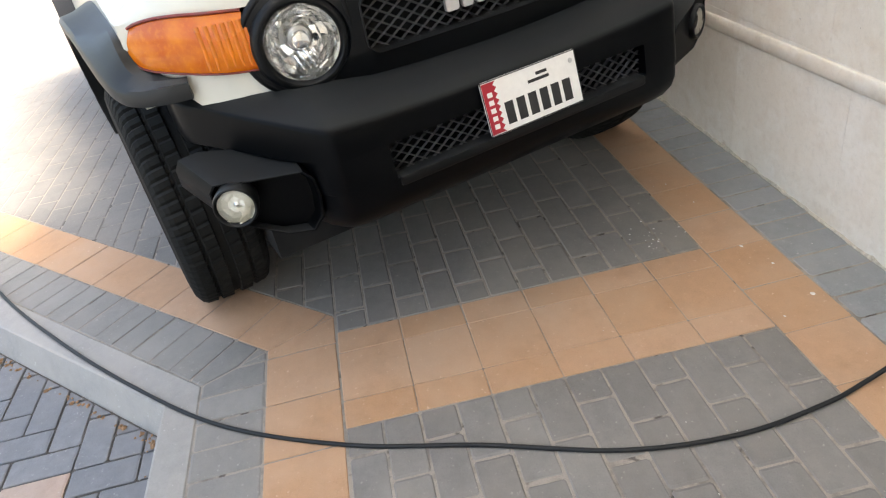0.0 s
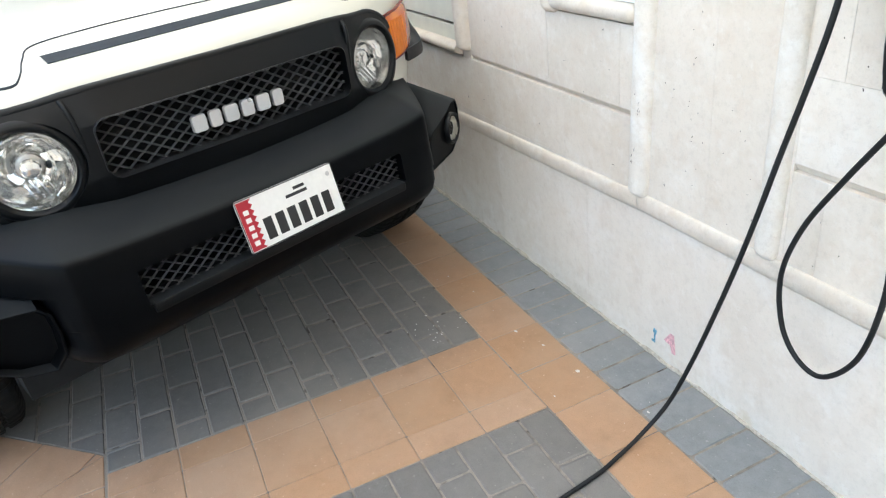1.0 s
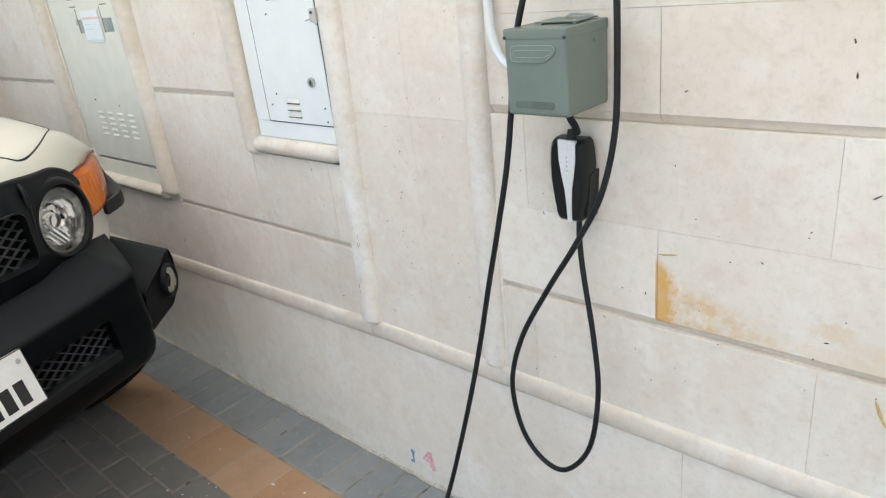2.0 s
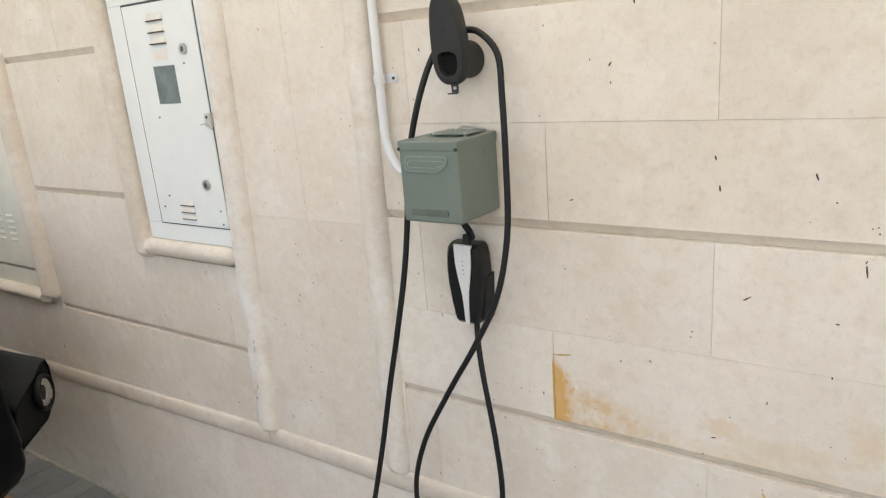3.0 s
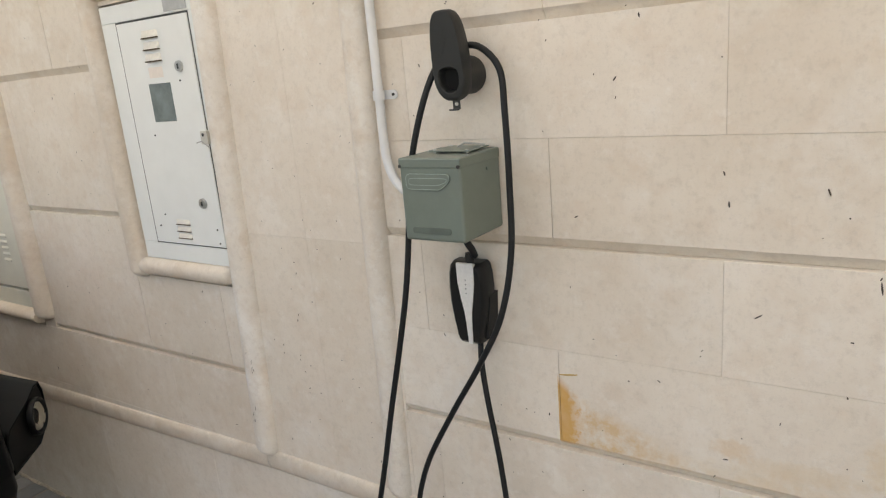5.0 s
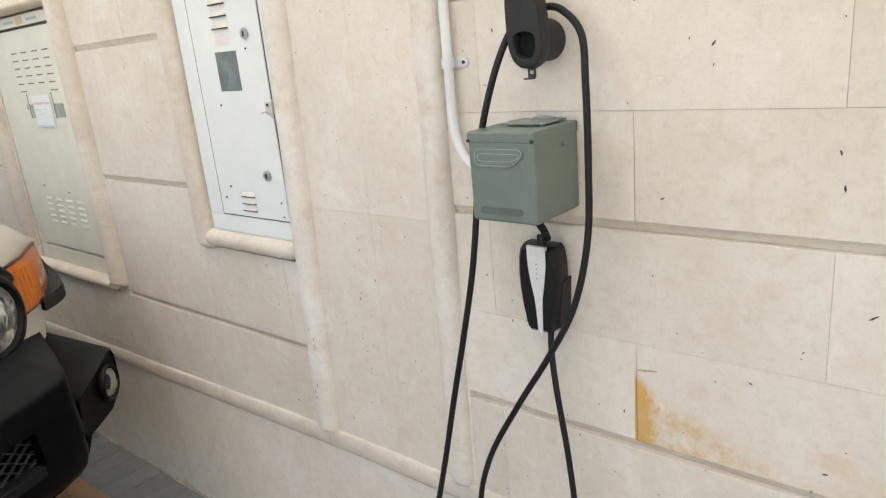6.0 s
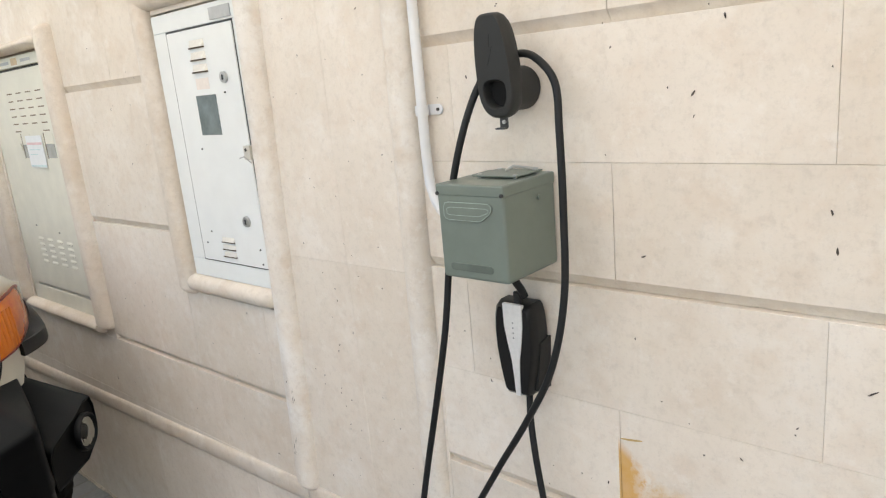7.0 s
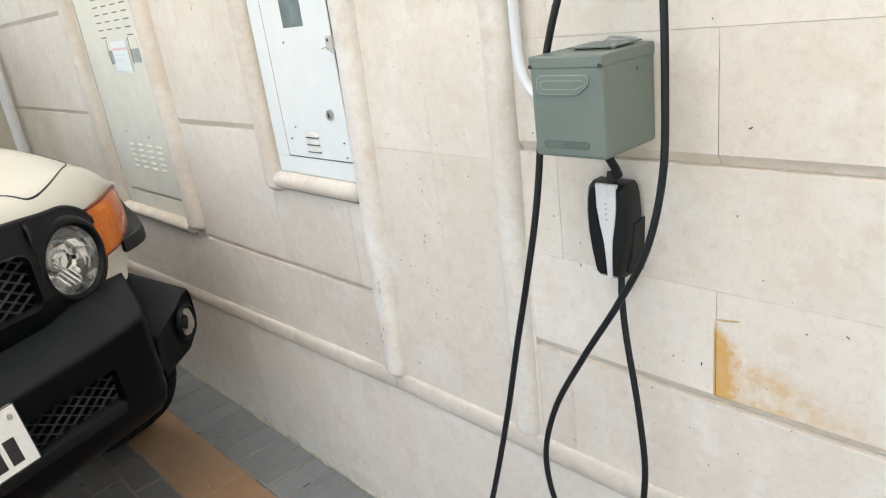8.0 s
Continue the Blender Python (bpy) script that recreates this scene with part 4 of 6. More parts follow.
def wall_specks():
    rng = random.Random(21)
    bm = bmesh.new()
    # the largest ones
    for x, z, size, ang in ((0.510, 1.154, 24, 98), (0.348, 1.089, 16, 38), (0.437, 1.292, 15, 110), (0.301, 1.269, 11, 92), (0.293, 1.318, 9, 105), (0.122, 1.471, 11, 55), (0.304, 0.822, 9, 8), (0.478, 1.065, 7, 0), (0.163, 1.565, 9, 95),
                            (0.047, 1.238, 9, 25), (-0.409, 1.674, 7, 0), (-0.510, 1.661, 7, 40), (-0.692, 0.942, 8, 85), (-1.586, 1.520, 10, 80), (-1.951, 0.590, 16, 88), (-1.001, 0.585, 10, 5)):
        fleck(bm, x, z, size * 0.00100, 0.0028, ang, rng)
    for _ in range(520):
        x, z = rng.uniform(-2.0, 1.5), rng.uniform(0.56, 1.98)
        dense = 1.0 if -0.83 < x < -0.43 else 0.62 if x > -0.38 else 0.34
        if rng.random() > dense or (-1.37 < x < -0.83 and z > 1.0) or -2.8 < x < -1.87 and z > 0.74 or abs(x + 0.405) < 0.04 or abs(x + 0.865) < 0.06:
            continue
        kind_ = rng.random()
        if kind_ < 0.70:
            fleck(bm, x, z, rng.uniform(0.0020, 0.0042), rng.uniform(0.0018, 0.0030), rng.uniform(0, 180), rng)
        else:
            fleck(bm, x, z, rng.uniform(0.004, 0.009), rng.uniform(0.0016, 0.0026), rng.gauss(75, 35), rng)
    # small cracks and chips on the worn foot of the moulding beside the meter cabinet
    for i in range(9):
        z, off = rng.uniform(0.56, 0.84), rng.uniform(-0.008, 0.022)
        fleck(bm, -0.879 + (z - 0.528) * 0.0316 + off, z, rng.uniform(0.006, 0.022), rng.uniform(0.0007, 0.0012), rng.gauss(82, 14), rng, -0.031 * math.sqrt(1 - (off / 0.036) ** 2) - 0.0004)
    ob = part("wall_specks", bm, SPECK, None, smooth=False)
    tagged(ob, "small dark specks and dashes of dried dirt on the wall", "specks", kind="stuff")
    bm = bmesh.new()
    for x, z, length, width, ang in ((0.017, 0.9275, 0.044, 0.0045, 7), (0.030, 0.9295, 0.020, 0.0030, 12), (0.395, 0.716, 0.052, 0.006, 112), (0.402, 0.700, 0.030, 0.005, 118)):
        fleck(bm, x, z, length, width, ang, rng)
    marks = bmesh.new()
    for x, z, length, width, ang in ((-0.550, 1.602, 0.036, 0.0012, 92), (-0.546, 1.566, 0.042, 0.0011, 103), (-0.470, 1.445, 0.020, 0.0009, 84)):
        fleck(marks, x, z, length, width, ang, rng)
    ob = part("wall_scratch", marks, SCRATCH, None, smooth=False)
    tagged(ob, "fine pale scratches on the limestone", "scratch", kind="stuff")
    ob = part("wall_scuff", bm, SCUFF, None, smooth=False)
    tagged(ob, "thin ochre scuff marks on the limestone", "scuff", kind="stuff")


cable_holder()
green_box()
charger_unit()
short_cable()
charging_cable()
conduit()
meter_box()
tall_cabinet()
downpipe()
wall_marks()
wall_specks()

# ---- the parked off-road car: x ahead, y to its left, z up, from the middle of its bumper ----
AXLE_F, AXLE_R, WHEEL_R, TRACK = -0.900, -3.600, 0.402, 0.837
SIDE = 0.885


def interp(x, xs, ys):
    return float(np.interp(x, xs, ys))


def eased(x, xs, ys, w):
    """Interpolates with its corners rounded off over a width w."""
    return sum(interp(x + w * k / 4, xs, ys) * (5 - abs(k)) for k in range(-4, 5)) / 25


def nose_u(a):
    return eased(a, [0, 0.45, 0.6, 0.7, 0.8, SIDE], [-0.185, -0.212, -0.258, -0.305, -0.385, -0.475], 0.06)


def hood_z(u, a):
    z = eased(u, [-1.7, -0.9, -0.6, -0.45, -0.33, -0.25, -0.15], [1.292, 1.245, 1.213, 1.180, 1.145, 1.118, 1.085], 0.1)
    return z - 0.008 * (a / 0.75) ** 2 - max(0.0, a - 0.60) ** 2 * 1.95


def shell_point(s, v):
    """s from 0 at the shell's front lower edge to 1 at the windscreen."""
    a = abs(v)
    f = nose_u(a)
    low = interp(a, [0.735, 0.82], [0.775, 0.880])
    if s < 0.3:
        return Vector((f, v, low + (1.035 - low) * s / 0.3))
    top = hood_z(f - 0.085, a)
    if s < 0.5:
        k = (s - 0.3) / 0.2 * math.pi / 2
        return Vector((f - 0.085 * (1 - math.cos(k)), v, 1.035 + (top - 1.035) * math.sin(k)))
    k = (s - 0.5) / 0.5
    u = (f - 0.085) + (-1.5 - (f - 0.085)) * k
    return Vector((u, v, hood_z(u, a)))


def surface(v0, v1, nv, ss, lift=0.0):
    bm = bmesh.new()
    grid = [[bm.verts.new(shell_point(s, v0 + (v1 - v0) * j / nv)) for j in range(nv + 1)] for s in ss]
    for a, b in zip(grid, grid[1:]):
        for j in range(nv):
            bm.faces.new((a[j], a[j + 1], b[j + 1], b[j]))
    return bm


def on_hood(u, v, lift=0.0):
    a = abs(v)
    f = nose_u(a)
    if u <= f - 0.085:
        return Vector((u, v, hood_z(u, a) + lift))
    top = hood_z(f - 0.085, a)
    k = math.acos(min(1.0, max(0.0, 1 - (f - u) / 0.085)))
    return Vector((u + lift * math.cos(k), v, 1.035 + (top - 1.035) * math.sin(k) + lift * math.sin(k)))


def strip_on_hood(uv, width, lift):
    """A narrow flat strip that follows the hood through points (u, v)."""
    pts = [on_hood(u, v, lift) for u, v in uv]
    bm = bmesh.new()
    rows = []
    for i, p in enumerate(pts):
        d = (pts[min(i + 1, len(pts) - 1)] - pts[max(i - 1, 0)]).normalized()
        s = d.cross(Vector((0, 0, 1))).normalized() * width / 2
        a, b = on_hood(p.x - s.x, p.y - s.y, lift), on_hood(p.x + s.x, p.y + s.y, lift)
        low = Vector((0, 0, 0.004))
        rows.append((bm.verts.new(a), bm.verts.new(b), bm.verts.new(b - low), bm.verts.new(a - low)))
    for a, b in zip(rows, rows[1:]):
        for i in range(4):
            bm.faces.new((a[i], a[(i + 1) % 4], b[(i + 1) % 4], b[i]))
    return bm


def flat_points(uv, per=8):
    return [(p.x, p.y) for p in spline([(u, v, 0) for u, v in uv], per)]


def diamond_mesh(v0, v1, z0, z1, cell_w, cell_h, bar, depth, u_of):
    """An expanded-metal grille: two families of slanting bars."""
    bm = bmesh.new()
    slope = cell_h / cell_w
    for sign in (1, -1):
        k = -int((z1 - z0) / cell_h) - 2
        while True:
            c = v0 + k * cell_w
            k += 1
            if c > v1 + (z1 - z0) / slope:
                break
            # v = c + sign * (z - z0) / slope for sign +1, counted from the foot; mirrored for -1
            za, zb = z0, z1
            va, vb = (c, c + (z1 - z0) / slope) if sign > 0 else (v0 + v1 - c, v0 + v1 - c - (z1 - z0) / slope)
            seg = [(va, za), (vb, zb)]
            dv = vb - va
            t0, t1 = 0.0, 1.0
            for lim, s in ((v0, 1), (v1, -1)):
                fa, fb = s * (va - lim), s * (vb - lim)
                if fa < 0 and fb < 0:
                    t0, t1 = 1.0, 0.0
                elif fa < 0:
                    t0 = max(t0, fa / (fa - fb))
                elif fb < 0:
                    t1 = min(t1, fa / (fa - fb))
            if t1 - t0 < 0.05:
                continue
            pieces = max(1, int((t1 - t0) * 4))
            rings = []
            for i in range(pieces + 1):
                t = t0 + (t1 - t0) * i / pieces
                v, z = va + dv * t, za + (zb - za) * t
                u = u_of(v, z)
                rings.append([(u, v - bar * 0.8, z), (u + depth, v, z + bar * 0.25), (u, v + bar * 0.8, z), (u - depth * 0.4, v, z)])
            me = bpy.data.meshes.new("tmp")
            b2 = loft(rings)
            b2.to_mesh(me)
            b2.free()
            bm.from_mesh(me)
            bpy.data.meshes.remove(me)
    return bm


def sheet_with_holes(loops, u_of, thick):
    """A curved panel in the (v, z) plane: first loop outside, the rest holes."""
    bm = bmesh.new()
    edges = []
    for loop in loops:
        vs = [bm.verts.new((0, p[0], p[1])) for p in loop]
        edges += [bm.edges.new((vs[i], vs[(i + 1) % len(vs)])) for i in range(len(vs))]
    bmesh.ops.triangle_fill(bm, edges=edges, use_beauty=True)
    for v in bm.verts:
        v.co.x = u_of(v.co.y, v.co.z)
    rim = [e for e in bm.edges if len(e.link_faces) == 1]
    rim_v = {v: bm.verts.new((v.co.x - thick, v.co.y, v.co.z)) for e in rim for v in e.verts}
    for e in rim:
        a, b = e.verts
        bm.faces.new((a, b, rim_v[b], rim_v[a]))
    return bm


def lathe(profile, n, axis_at=(0, 0, 0), flutes=0, depth=0.0, jitter=0.0):
    """Turns (u, r) points about the x axis."""
    rings = []
    rng = random.Random(n * 7)
    for u, r in profile:
        ring = []
        for i in range(n):
            a = 2 * math.pi * i / n
            rr = r * (1 + depth * math.cos(flutes * a)) if flutes else r
            rr *= 1 - jitter * rng.random()
            ring.append((axis_at[0] + u, axis_at[1] + rr * math.cos(a), axis_at[2] + rr * math.sin(a)))
        rings.append(ring)
    return rings


def build_wheel(car, u, side, name):
    w = part(name, tyre_mesh(), RUBBER, car, smooth=False, m=pose(u, side * TRACK, WHEEL_R - 0.006))
    s = side
    rim = part("rim", loft([[(r * math.cos(a), s * y, r * math.sin(a)) for a in [2 * math.pi * i / 40 for i in range(40)]]
                            for y, r in ((0.05, 0.225), (0.105, 0.225), (0.112, 0.218), (0.100, 0.205), (0.06, 0.19))]), RIM_MAT, w, "dark steel rim")
    for i in range(6):
        a = 2 * math.pi * i / 6
        b = box(-0.028, 0.028, s * 0.062 if s > 0 else -0.098, 0.098 if s > 0 else -0.062, 0.05, 0.21, 0.006, 1)
        bmesh.ops.rotate(b, verts=b.verts, cent=(0, 0, 0), matrix=Matrix.Rotation(a, 3, "Y"))
        part("spoke", b, RIM_MAT, rim)
    part("hub", cyl(0.06, s * 0.05, s * 0.112, "y", 20, (0, 0), 0.05), RIM_MAT, rim)
    return w


def tyre_mesh():
    """An all-terrain tyre about its own axle (y), with grooved tread and cut shoulders."""
    prof = [(-0.085, 0.228), (-0.118, 0.26), (-0.130, 0.31), (-0.126, 0.355), (-0.112, 0.384), (-0.098, 0.394), (-0.066, 0.398), (-0.062, 0.389), (-0.054, 0.389), (-0.050, 0.401), (-0.014, 0.402), (-0.011, 0.391),
            (0.011, 0.391), (0.014, 0.402), (0.050, 0.401), (0.054, 0.389), (0.062, 0.389), (0.066, 0.398), (0.098, 0.394), (0.112, 0.384), (0.126, 0.355), (0.130, 0.31), (0.118, 0.26), (0.085, 0.228)]
    n = 280
    rings = []
    for i in range(n):
        a = 2 * math.pi * i / n
        ring = []
        for y, r in prof:
            rr = r
            if r > 0.375:
                if abs(y) > 0.06 and (i + (2 if y > 0 else 0)) % 4 == 0:
                    rr -= 0.007                       # cuts across the shoulders
                if abs(y) < 0.052 and (i + (2 if y > 0 else 0)) % 5 == 0 and r > 0.395:
                    rr -= 0.006                       # cuts across the middle ribs
            # blocks lean along the tread
            ring.append((rr * math.cos(a + 0.25 * y), y * 1.05, rr * math.sin(a + 0.25 * y)))
        rings.append(ring)
    rings.append(rings[0])
    bm = loft(rings, closed=False)
    bmesh.ops.remove_doubles(bm, verts=bm.verts, dist=1e-5)
    return bm


def facets(bands, counts, seed, size=1.0):
    """Pressed pillows of uneven lean round the x axis, band by band of (u, r)."""
    rng = random.Random(seed)
    bm = bmesh.new()
    for j, count in enumerate(counts):
        (u0, r0), (u1, r1) = bands[j], bands[j + 1]
        start = rng.uniform(0, 6.28)
        for i in range(count):
            a0, a1 = start + 2 * math.pi * i / count, start + 2 * math.pi * (i + 1) / count
            lean, roll_, swell = rng.gauss(0, 0.0030) * size, rng.gauss(0, 0.0036) * size, rng.uniform(-0.0030, 0.0048) * size
            grid = []
            for p in range(5):
                row = []
                for q in range(5):
                    a_ = a0 + (a1 - a0) * q / 4 + 0.25 * (p / 4) * (a1 - a0)
                    r, u = r0 + (r1 - r0) * p / 4, u0 + (u1 - u0) * p / 4
                    u += swell * math.sin(math.pi * p / 4) * math.sin(math.pi * q / 4) + lean * (p / 2 - 1) + roll_ * (q / 2 - 1)
                    row.append(bm.verts.new((u, r * math.cos(a_), r * math.sin(a_))))
                grid.append(row)
            for p in range(4):
                for q in range(4):
                    bm.faces.new((grid[p][q], grid[p][q + 1], grid[p + 1][q + 1], grid[p + 1][q]))
    return bm


def build_headlight(car, side):
    """A round lamp turned a little outwards: bezel, pressed bowl, bulb shield, bars and lens."""
    def turned(profile, n, caps=False, at=(0, 0, 0)):
        return loft(lathe(profile, n, at), caps=caps)

    hl = part("headlight", turned([(-0.050, 0.0905), (-0.004, 0.0925), (0.005, 0.0955), (0.0105, 0.1015), (0.0110, 0.1085), (0.0070, 0.1150), (-0.0010, 0.1215), (-0.014, 0.1260), (-0.050, 0.1280)], 64), SURROUND, car, "round headlight in a black bezel",
              m=pose(-0.218, side * 0.511, 0.9275, 0, 0, side * 13))
    part("reflector_rim", turned([(0.000, 0.0925), (-0.004, 0.0912), (-0.012, 0.0900), (-0.015, 0.0890)], 56), CHROME, hl)
    # the bowl and, on it, pressed pillows of uneven lean
    bands = [(-0.013, 0.0895), (-0.027, 0.0838), (-0.041, 0.0705), (-0.053, 0.0525), (-0.061, 0.0345), (-0.064, 0.0200)]
    part("reflector", turned([(u - 0.006, r) for u, r in bands], 48), REFLECTOR, hl, "chrome reflector bowl")
    bm = facets(bands, (18, 16, 13, 9, 7), 11 if side > 0 else 12)
    part("reflector_facets", bm, REFLECTOR, hl, "uneven pressed chrome facets")
    part("bulb_shield", turned([(-0.065, 0.022), (-0.044, 0.0235), (-0.028, 0.0225), (-0.022, 0.0195), (-0.0195, 0.011), (-0.019, 0.001)], 28), CHROME, hl)
    part("bulb_seat", turned([(-0.060, 0.029), (-0.053, 0.030), (-0.051, 0.027), (-0.051, 0.022)], 28), STEEL, hl)
    part("bulb", turned([(-0.055, 0.0065), (-0.032, 0.0065), (-0.028, 0.004), (-0.027, 0.001)], 14, True, (0, 0.039, -0.004)), SLOT_MAT, hl)
    # bright bars low in the bowl, leaning to one side
    for k, (h, w) in enumerate(((0.021, 0.0036), (0.027, 0.0030), (0.030, 0.0042), (0.024, 0.0030))):
        b = box(-0.005, 0.005, -w, w, -h, h, 0.0018, 2)
        bmesh.ops.rotate(b, verts=b.verts, cent=(0, 0, 0), matrix=Matrix.Rotation(radians(24), 3, "X") @ Matrix.Rotation(radians(-28), 3, "Y"))
        part("reflector_bar", b, CHROME, hl, m=pose(-0.036, 0.004 + (k - 1.5) * 0.0140, -0.054 + k * 0.0035))
    lens = part("lens", turned([(-0.004, 0.0925), (0.003, 0.0875), (0.009, 0.068), (0.0135, 0.041), (0.0152, 0.011), (0.0154, 0.001)], 40), LENS, hl, "clear domed lens")
    lens.visible_shadow = False


def build_car():
    car = thing("off_road_car", "cream-white off-road car with black bumper, parked beside the wall", "car", pose(-1.145, -0.936, 0, 0, 0, 19.5))
    ss = [0, 0.1, 0.2, 0.28, 0.3] + [0.3 + 0.2 * i / 14 for i in range(1, 15)] + [0.5 + 0.5 * i / 36 for i in range(1, 37)]
    hood = part("hood", surface(-0.70, 0.70, 72, ss[4:]), PAINT, car)
    for s in (1, -1):
        f = part("fender", surface(s * 0.70, s * SIDE, 22, ss), PAINT, car)
        part("nose_panel", surface(s * 0.655, s * 0.70, 3, ss[:5]), PAINT, f)
        bm = bmesh.new()
        cols = []
        for j in range(13):
            a = 0.47 + 0.185 * j / 12
            top = 0.935 - math.sqrt(max(0.0, 0.122 ** 2 - (a - 0.511) ** 2))
            cols.append([bm.verts.new((nose_u(a), s * a, 0.775 + (top - 0.775) * k / 3)) for k in range(4)])
        for p, q in zip(cols, cols[1:]):
            for k in range(3):
                bm.faces.new((p[k], q[k], q[k + 1], p[k + 1]))
        part("nose_panel", bm, PAINT, f)
        half = [(-1.49, 0.745), (-0.80, 0.745), (-0.52, 0.738), (-0.43, 0.718), (-0.345, 0.640), (-0.290, 0.560), (-0.255, 0.480), (-0.270, 0.445), (-0.345, 0.410), (-0.405, 0.360), (-0.425, 0.20), (-0.430, 0.0)]
        gap = flat_points([(u, s * v) for u, v in half], 14)
        part("hood_seam", strip_on_hood(gap[:80], 0.0022, 0.0022), SEAM_MAT, hood)
        part("hood_seam", strip_on_hood(gap[79:], 0.0026, 0.0023), SLOT_MAT, hood)
    part("hood_slot", strip_on_hood(flat_points([(-0.320, -0.372), (-0.322, -0.15), (-0.328, 0.15), (-0.334, 0.372)], 8), 0.042, 0.0022), SLOT_MAT, hood, "dark air slot across the hood")

    # sides with wheel arches
    def arch(cx, r, a0, a1, n=18):
        return [(cx + r * math.cos(radians(a0 + (a1 - a0) * i / n)), WHEEL_R + r * math.sin(radians(a0 + (a1 - a0) * i / n))) for i in range(n + 1)]
    for s in (1, -1):
        top = [(u, hood_z(u, SIDE) if u > -1.5 else 1.085) for u in (-0.475, -0.6, -0.8, -1.1, -1.45)] + [(-1.6, 1.09), (-3.0, 1.10), (-4.45, 1.10)]
        low = [(-4.52, 0.60)] + arch(AXLE_R, 0.49, 165, 15) + [(AXLE_R + 0.52, 0.46), (AXLE_F - 0.52, 0.46)] + arch(AXLE_F, 0.50, 165, 50) + [(-0.52, 0.90)]
        poly = top + [(-4.52, 0.95)] + low
        part("side_panel", prism(poly, "y", s * SIDE, s * (SIDE - 0.03)), PAINT, car, smooth=False)
        rail = box(AXLE_R + 0.56, AXLE_F - 0.56, min(s * 0.76, s * 0.91), max(s * 0.76, s * 0.91), 0.48, 0.55, 0.015, 2)
        part("rock_rail", rail, BUMPER, car, "black side rail")
        # flares: thick black lips over the wheels
        inner = spline([(-0.360, 0.768, 0.897), (-0.375, 0.822, 0.900), (-0.408, 0.864, 0.908), (-0.440, 0.888, 0.935), (-0.462, 0.893, 0.980), (-0.52, 0.891, 1.014), (-0.75, 0.888, 1.024), (-0.98, 0.886, 1.024), (-1.24, 0.886, 0.98), (-1.43, 0.886, 0.86), (-1.52, 0.886, 0.62), (-1.52, 0.886, 0.48)], 4)
        outer = spline([(-0.343, 0.774, 0.882), (-0.358, 0.830, 0.883), (-0.392, 0.890, 0.884), (-0.450, 0.934, 0.892), (-0.52, 0.955, 0.925), (-0.62, 0.967, 0.970), (-0.75, 0.975, 1.000), (-0.98, 0.985, 1.000), (-1.22, 0.985, 0.95), (-1.385, 0.985, 0.84), (-1.46, 0.98, 0.62), (-1.46, 0.97, 0.48)], 4)
        rings = []
        for p, q in zip(inner, outer):
            p, q = Vector((p[0], s * p[1] - 0.010, p[2])), Vector((q[0], s * q[1] - 0.010, q[2]))
            w_ = min(1.0, max(0.0, (p.z - 0.70) / 0.15))
            drop = Vector((0.04, 0, 0)).lerp(Vector((0.004, 0, -0.052)), w_)
            back = Vector((p.x - 0.01, s * 0.80, p.z)) - p
            rings.append([p + back * 0.6, p, p.lerp(q, 0.5) - Vector((0, 0, 0.004)), p.lerp(q, 0.90) + Vector((0, 0, 0.002)), q + drop * 0.12, q + drop * 0.62, q + drop * 0.74 - (q - p) * 0.06, p + drop * 0.9, p + drop * 0.9 + back * 0.6])
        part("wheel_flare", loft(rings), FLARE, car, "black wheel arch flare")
        pts_i = [Vector((AXLE_R + 0.55 * math.cos(a), s * 0.88, WHEEL_R + 0.56 * math.sin(a))) for a in [radians(d) for d in range(5, 180, 17)]]
        rings = [[p, p + Vector((0, s * 0.10, -0.02)), p + Vector((0, s * 0.10, -0.06)), p + (Vector((AXLE_R, p.y, WHEEL_R)) - p) * 0.13] for p in pts_i]
        part("wheel_flare", loft(rings), FLARE, car, "black wheel arch flare")

    # cabin
    cab = [[(-1.48, 0.80, 1.20), (-1.48, -0.80, 1.20), (-1.52, -SIDE, 1.08), (-4.45, -SIDE, 1.08), (-4.45, SIDE, 1.08), (-1.52, SIDE, 1.08)],
           [(-1.78, 0.70, 1.74), (-1.78, -0.70, 1.74), (-1.80, -0.74, 1.72), (-4.30, -0.74, 1.72), (-4.30, 0.74, 1.72), (-1.80, 0.74, 1.72)]]
    part("cabin", loft(cab), PAINT, car, smooth=False)
    part("roof", box(-4.36, -1.74, -0.745, 0.745, 1.722, 1.80, 0.035, 3), PAINT, car)
    part("windscreen", loft([[(-1.482, 0.74, 1.225), (-1.482, -0.74, 1.225), (-1.768, -0.66, 1.715), (-1.768, 0.66, 1.715)], [(-1.472, 0.74, 1.227), (-1.472, -0.74, 1.227), (-1.758, -0.66, 1.717), (-1.758, 0.66, 1.717)]]), WINDOW, car, "dark tinted windscreen", smooth=False)
    for s in (1, -1):
        for u0, u1 in ((-1.80, -2.75), (-2.86, -3.55)):
            lo, hi = 0.876, 0.752
            q = [(u0, s * lo, 1.15), (u1, s * lo, 1.15), (u1, s * hi, 1.66), (u0 - 0.13 if u0 > -2 else u0, s * hi, 1.66)]
            part("side_window", loft([[(a, b, c) for a, b, c in q], [(a, b + s * 0.008, c) for a, b, c in q]]), WINDOW, car, "dark tinted side window", smooth=False)
        m = part("mirror", box(-1.74, -1.58, min(s * 0.93, s * 1.13), max(s * 0.93, s * 1.13), 1.14, 1.36, 0.03, 3), BUMPER, car, "black door mirror")
        part("mirror_arm", box(-1.69, -1.63, min(s * 0.86, s * 0.95), max(s * 0.86, s * 0.95), 1.17, 1.22, 0.01), BUMPER, m)
